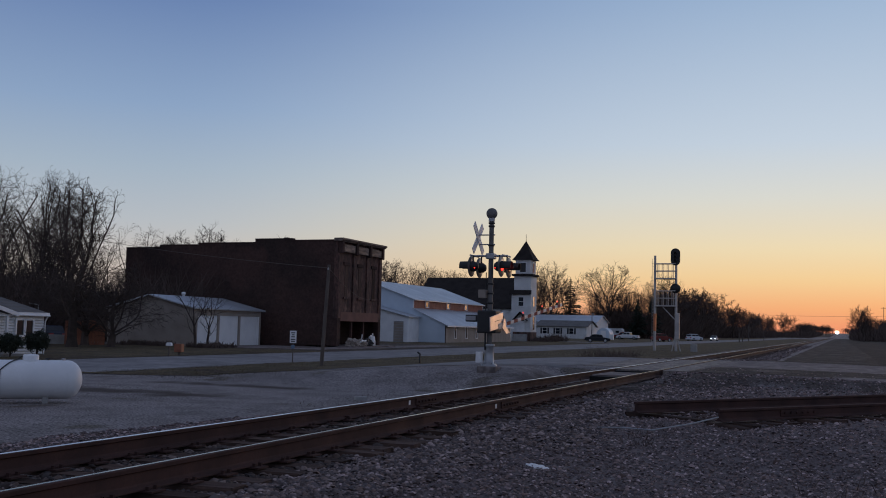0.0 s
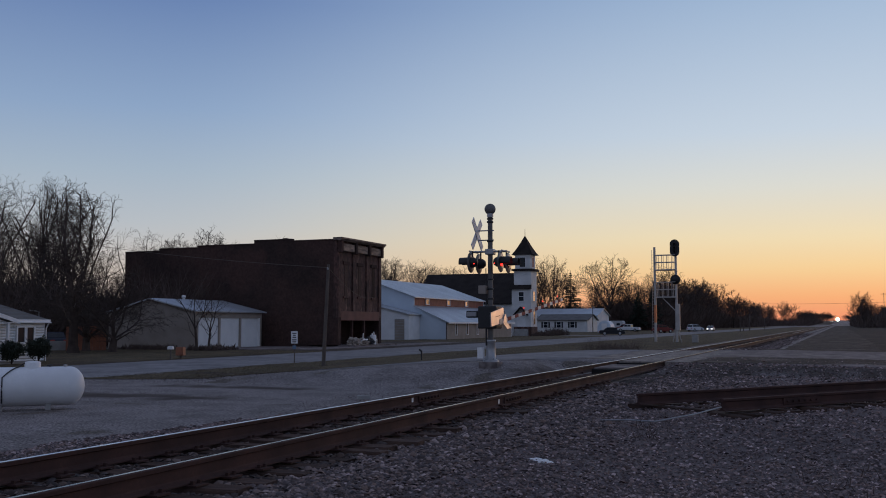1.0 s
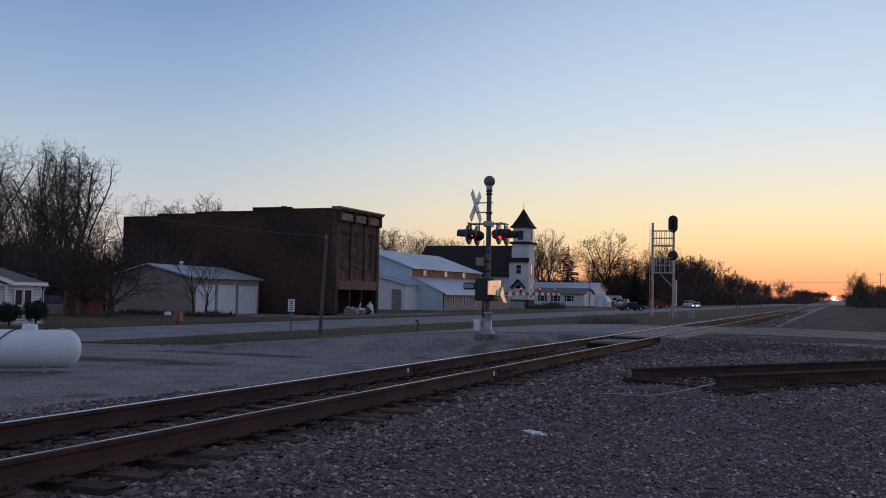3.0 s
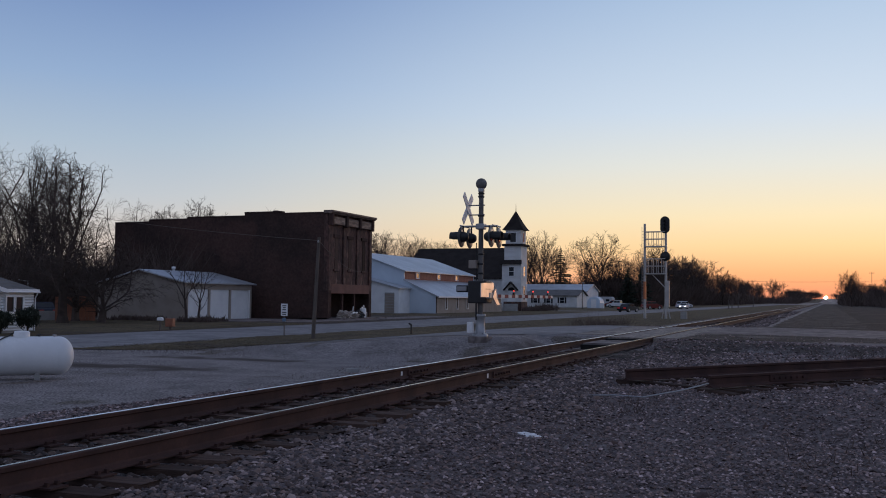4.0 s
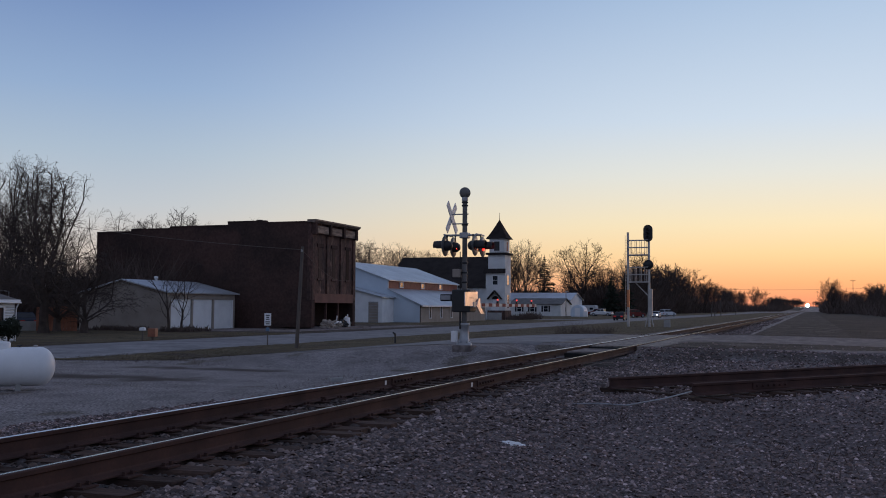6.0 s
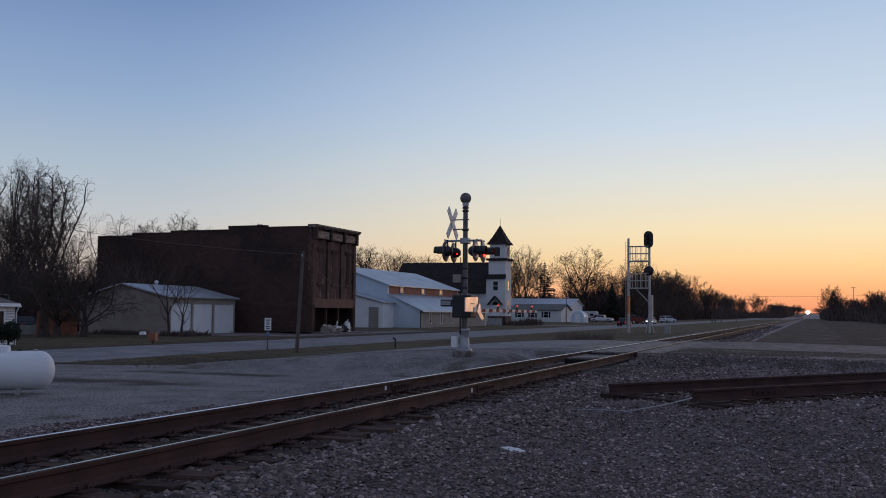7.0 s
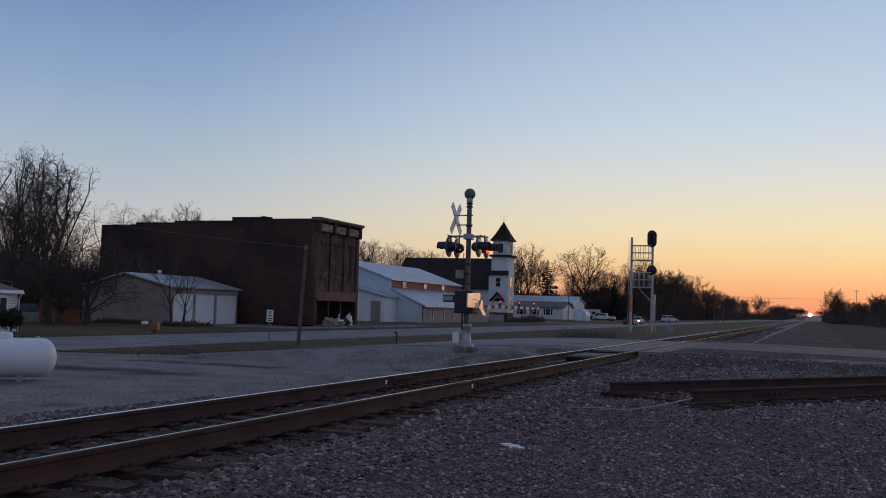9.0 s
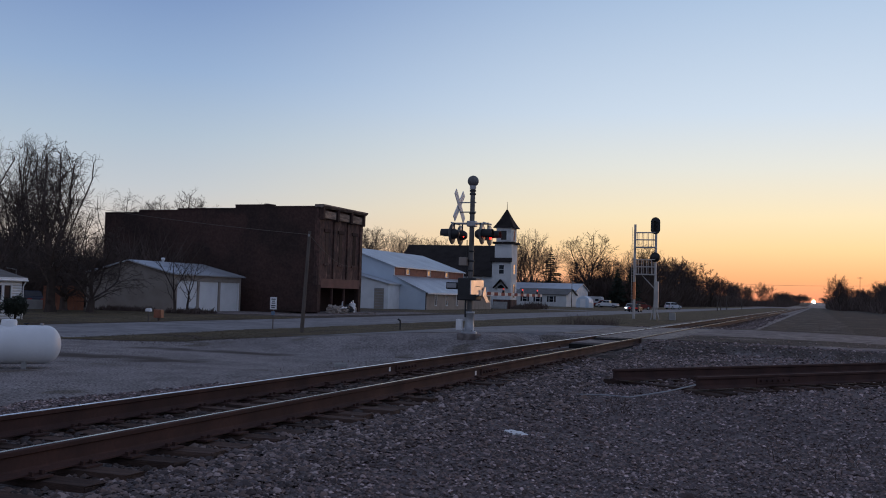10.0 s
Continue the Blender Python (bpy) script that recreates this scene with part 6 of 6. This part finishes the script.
thicket("weed_clump", "dry brown weeds by the crossing", [(-14.0, -11.5, 56, 64, 1.5, 1500), (-12.0, -8.6, 20, 28, 0.2, 700), (-20, -14.5, 20, 23, 0.12, 900), (-24, -17, 27, 30, 0.2, 1200), (-0.45, 0.7, 9.0, 13.0, 0.36, 60), (-2.9, -2.3, 14.0, 15.6, 0.2, 120),
                                                               (-23.5, -12.0, 47, 110, 0.22, 5000), (-0.5, 6, 26, 28.8, 0.35, 500), (0, 30, 49, 90, 0.25, 4000), (5, 70, 90, 240, 0.45, 6000), (-2.5, 14, 31.2, 36.3, 0.14, 1200)], 7, 0.008, 0.3)


thicket("grass_tufts", "short brown dormant grass tufts on the strip by the street",
        [(-25.3, -19.4, 28.6, 32.5, 0.13, 3500), (-24.8, -18.0, 32.5, 39, 0.13, 4500), (-24.6, -15.6, 39, 48, 0.14, 5000), (-24.5, -13.6, 48, 64, 0.16, 5000),
         (-36.5, -33.2, 40, 64, 0.14, 3000)], 9, 0.012, 0.5, "grass", "grass")


def fir(x, y, h):
    rnd = random.Random(31)
    t = thing("fir_tree", "dark evergreen fir with drooping branches", "tree", pose(x, y, G))
    part("trunk", tubes(((0, 0, 0), (0, 0, h), 0.3, 0.05), seg=8), M["bark"], t)
    bm = bmesh.new()
    z = h * 0.12
    while z < h * 0.98:
        reach = (1 - z / h) ** 0.85 * h * 0.27 * rnd.uniform(0.75, 1.15)
        for k in range(9):
            a = rnd.uniform(0, 6.283)
            L = reach * rnd.uniform(0.6, 1.15)
            d = Vector((math.cos(a), math.sin(a), rnd.uniform(-0.25, 0.15)))
            s = Vector((-math.sin(a), math.cos(a), 0))
            p = Vector((0, 0, z))
            for j in range(10):
                c = p + d * L * (j + 0.5) / 10
                w = 0.28 * L * (1 - 0.6 * j / 10) * rnd.uniform(0.6, 1.2)
                for sg_ in (-1, 1):
                    tip = c + s * sg_ * w + d * 0.2 * L + Vector((0, 0, rnd.uniform(-0.5, 0.1)))
                    vs = [bm.verts.new(c - d * 0.12 * L), bm.verts.new(c + d * 0.1 * L), bm.verts.new(tip)]
                    bm.faces.new(vs)
        z += h * 0.035
    part("needles", bm, M["needle"], t)


fir(-70.6, 275, 17.0)
fir(-54.0, 288, 11.5)
fir(-50.5, 292, 12.5)

wire("overhead_wire", (-70, 500, 12.0), (60, 500, 13.0), 2.0, "far thin overhead wire across the track", 0.05)
# rounded shrubs by the cottage porch
shrub_rnd = random.Random(12)
for x, y, h in ((-36.6, 38.35, 1.25), (-36.7, 36.75, 1.1)):
    segs = []
    for k in range(900):
        d = Vector((shrub_rnd.gauss(0, 1), shrub_rnd.gauss(0, 1), shrub_rnd.gauss(0, 1))).normalized() * shrub_rnd.uniform(0.4, 1.0) ** 0.5
        d *= 0.95 + 0.55 * noise.noise(d * 2.2 + Vector((x, y, 0)))
        c = Vector((d.x * 0.5 * h, d.y * 0.5 * h, 0.62 * h + d.z * 0.4 * h))
        e_ = Vector((shrub_rnd.gauss(0, 0.07), shrub_rnd.gauss(0, 0.07), shrub_rnd.gauss(0.02, 0.07)))
        segs.append((tuple(c - e_), tuple(c + e_), 0.022, 0.01))
    sh = thing("shrub", "dark clipped shrub on bare stems by the porch", "shrub", pose(x, y, G))
    o = new("crown", sticks_mesh("crown", segs, M["needle"], 3))
    o.parent = sh
    for q in ((0.15, 0.0), (-0.12, 0.06)):
        part("stem", tubes(((0, 0, 0), (q[0], q[1], 0.6 * h), 0.03), seg=6), M["bark"], sh)

# ---- ballast and gravel ----
def stones(name, label, patches, seed, material=None):
    """Loose stones as one mesh: each a bent cube-like lump; patches are (x0, x1, y0, y1, size, count, keep)."""
    rs = np.random.RandomState(seed)
    base = np.array([(0.42 * math.cos(2.1 * k), 0.42 * math.sin(2.1 * k), 0.78) for k in range(3)] + [(math.cos(1.2566 * k + 0.3), math.sin(1.2566 * k + 0.3), 0.2) for k in range(5)] + [(0, 0, -0.7)])
    faces = np.array([(0, 1, 2), (0, 3, 4), (0, 4, 1), (1, 4, 5), (1, 5, 6), (1, 6, 2), (2, 6, 7), (2, 7, 0), (0, 7, 3)])
    V, F, off = [], [], 0
    for x0, x1, y0, y1, size, n, keep in patches:
        x, y = rs.uniform(x0, x1, n), rs.uniform(y0, y1, n)
        ok = np.array([keep(a, b) for a, b in zip(x, y)])
        x, y = x[ok], y[ok]
        n = len(x)
        z = np.array([ground_z(a, b) for a, b in zip(x, y)])
        s = size * rs.lognormal(0, 0.3, n)
        a = rs.uniform(0, 6.283, n)
        sh = base[None] * (1 + rs.uniform(-0.3, 0.3, (n, 9, 3)))
        sh = sh * (s[:, None, None] * np.array([1, 0.85, 0.8]))
        c, si = np.cos(a)[:, None], np.sin(a)[:, None]
        xx, yy, zz = sh[..., 0], sh[..., 1], sh[..., 2]
        tilt = rs.uniform(-0.6, 0.6, n)[:, None]
        yy, zz = yy * np.cos(tilt) - zz * np.sin(tilt), yy * np.sin(tilt) + zz * np.cos(tilt)
        pts = np.stack([c * xx - si * yy + x[:, None], si * xx + c * yy + y[:, None], zz + (z + 0.004 + s * rs.uniform(0.0, 0.45, n))[:, None]], -1)
        V.append(pts.reshape(-1, 3))
        F.append((faces[None] + (np.arange(n) * 9)[:, None, None] + off).reshape(-1, 3))
        off += n * 9
    V, F = np.concatenate(V), np.concatenate(F)
    me = bpy.data.meshes.new(name)
    me.vertices.add(len(V))
    me.vertices.foreach_set("co", V.ravel())
    me.loops.add(F.size)
    me.loops.foreach_set("vertex_index", F.ravel().astype(np.int32))
    me.polygons.add(len(F))
    me.polygons.foreach_set("loop_start", np.arange(0, F.size, 3, dtype=np.int32))
    me.update(calc_edges=True)
    me.validate()
    me.materials.append(material or STONE)
    return tagged(new(name, me), label, "gravel", kind="stuff")


def stone_material(name, a, b):
    m = mat(name, a, b, 0.9, big=5, small=70, bump=0.5)
    n, l = m.node_tree.nodes, m.node_tree.links
    g = n.new("ShaderNodeNewGeometry")
    r = n.new("ShaderNodeValToRGB")
    e = r.color_ramp.elements
    e[0].position, e[0].color = 0.0, (0.36, 0.36, 0.38, 1)
    for at, c in ((0.18, (0.5, 0.4, 0.34, 1)), (0.36, (0.62, 0.63, 0.68, 1)), (0.72, (1.2, 1.0, 0.86, 1))):
        e.new(at).color = c
    e[-1].position, e[-1].color = 1.0, (3.0, 2.9, 2.85, 1)
    k = e.new(0.55)
    k.color = (0.9, 0.86, 0.85, 1)
    k2 = e.new(0.9)
    k2.color = (1.7, 1.62, 1.58, 1)
    l.new(g.outputs["Random Per Island"], r.inputs[0])
    x = n.new("ShaderNodeMix")
    x.data_type, x.blend_type = "RGBA", "MULTIPLY"
    x.inputs[0].default_value = 1.0
    p = n["Principled BSDF"]
    l.new(p.inputs["Base Color"].links[0].from_socket, x.inputs[6])
    l.new(r.outputs["Color"], x.inputs[7])
    l.new(x.outputs[2], p.inputs["Base Color"])
    return m


STONE = stone_material("crushed_stone", (0.225, 0.176, 0.171), (0.142, 0.111, 0.109))
BALLAST = stone_material("ballast_stone", (0.178, 0.141, 0.132), (0.112, 0.088, 0.083))
DIRTY = stone_material("grimy_stone", (0.1, 0.076, 0.066), (0.062, 0.047, 0.042))
clear = lambda x, y: all(abs(x - r) > 0.09 for r in RAIL_X)
off_tie = lambda x, y: clear(x, y) and (abs((y - 2.0 + 0.26) % 0.52 - 0.26) > 0.13 or abs(x + 5.94) > 1.32)
road = lambda x, y: not (ROAD_Y0 - 3.0 < y < ROAD_Y1 + 0.5)
pit = lambda x, y: y > 22.4 and -6.6 < x < -4.2
bed = lambda x, y: -6.7 < x < -4.78 + 0.2 * noise.noise((y * 1.3, 0, 2))
stones("ballast", "grey crushed stone ballast beside the ties",
       [(-5.0, -3.6, 3.5, 12, 0.021, 20000, lambda x, y: off_tie(x, y) and not bed(x, y)), (-8.6, -3.2, 12, 26.5, 0.027, 34000, lambda x, y: off_tie(x, y) and not bed(x, y) and not pit(x, y)),
        (-8.4, -3.4, 46.5, 80, 0.036, 12000, lambda x, y: off_tie(x, y) and road(x, y)), (-8.2, -3.6, 80, 150, 0.055, 6000, off_tie)], 1, BALLAST)
stones("grimy_ballast", "brown grimy ballast between the rails and under them",
       [(-7.0, -4.6, 3.5, 12, 0.024, 17000, lambda x, y: off_tie(x, y) and bed(x, y)), (-7.0, -4.6, 12, 22.6, 0.026, 17000, lambda x, y: off_tie(x, y) and bed(x, y))], 3, DIRTY)
stones("gravel", "loose grey gravel of mixed size over the yard",
       [(-4.4, 2.6, 6.0, 11, 0.016, 30000, lambda x, y: True), (-5.0, 4.0, 11, 17, 0.018, 24000, lambda x, y: True), (-4.9, 9.0, 17, 30.8, 0.028, 20000, lambda x, y: True), (-4.2, 14, 31.6, 36.4, 0.024, 5000, lambda x, y: True),
        (-13.0, -9.4, 8, 20, 0.026, 20000, lambda x, y: noise.noise((x * 0.7, y * 0.7, 8)) * 1.2 > (-x - 11.6) + max(0, y - 13.5) * 0.3)], 2)


# time, x, y, heading
SEDAN_WAY = [(0, -36.9, 162.0, -80), (0.5, -36.0, 161.6, -80), (1, -34.5, 161.0, -78), (1.5, -33.2, 160.1, -76), (2, -31.8, 159.0, -70), (2.5, -30.9, 157.6, -62),
             (3, -30.0, 156.6, -45), (4, -29.1, 155.4, -18), (4.5, -28.8, 155.4, -6), (5, -28.3, 155.9, 0), (5.5, -28.1, 156.2, 0), (7, -27.9, 159.5, 0), (8, -27.9, 161.5, 0), (10, -27.9, 165.0, 0)]
ONCOMING_Y = [(0, 269.5), (1, 260), (2.5, 244.5), (4.5, 226), (5.5, 217.0), (7, 206), (8, 196.8), (9, 187), (10, 176.4)]

# ---- what moves ----
def motions():
    # gate arm: tilt over the horizontal in degrees
    walk(gate, [(t, pose(0, 0, 1.33, a, 0, 0)) for t, a in ((0.0, 6.8), (0.5, 6.8), (1.0, 6.5), (1.5, 4.4), (2.0, 2.8), (2.5, 0.9), (3.0, 0.3), (3.3, 0.0), (10.0, 0.0))])
    # flashers: the two lamps of each pair take turns, 1.08 s a round; glowing discs slide out and back instead of
    # switching
    for ob, phase, on, off in BULBS:
        rows = [(0.0, on if phase == 0 else off)]
        state = phase == 0
        t = 0.22
        while t < 9.95:
            rows.append((t - 0.034, on if state else off))
            state = not state
            rows.append((t + 0.034, on if state else off))
            t += 0.54
        rows.append((10.0, on if state else off))
        walk(ob, rows)
    # cars: place along the street
    walk(sedan, [(t, pose(x, y, G + 0.03, 0, 0, turn)) for t, x, y, turn in SEDAN_WAY])
    walk(oncoming, [(t, pose(-30.6, y, G + 0.03, 0, 0, 180)) for t, y in ONCOMING_Y])
    walk(loco, [(t, pose(-5.94, 2450 - 22 * t, 0.005 * (1550 - 22 * t), 0.2865, 0, 0)) for t in (0.0, 2.5, 5.0, 7.5, 10.0)])


motions()
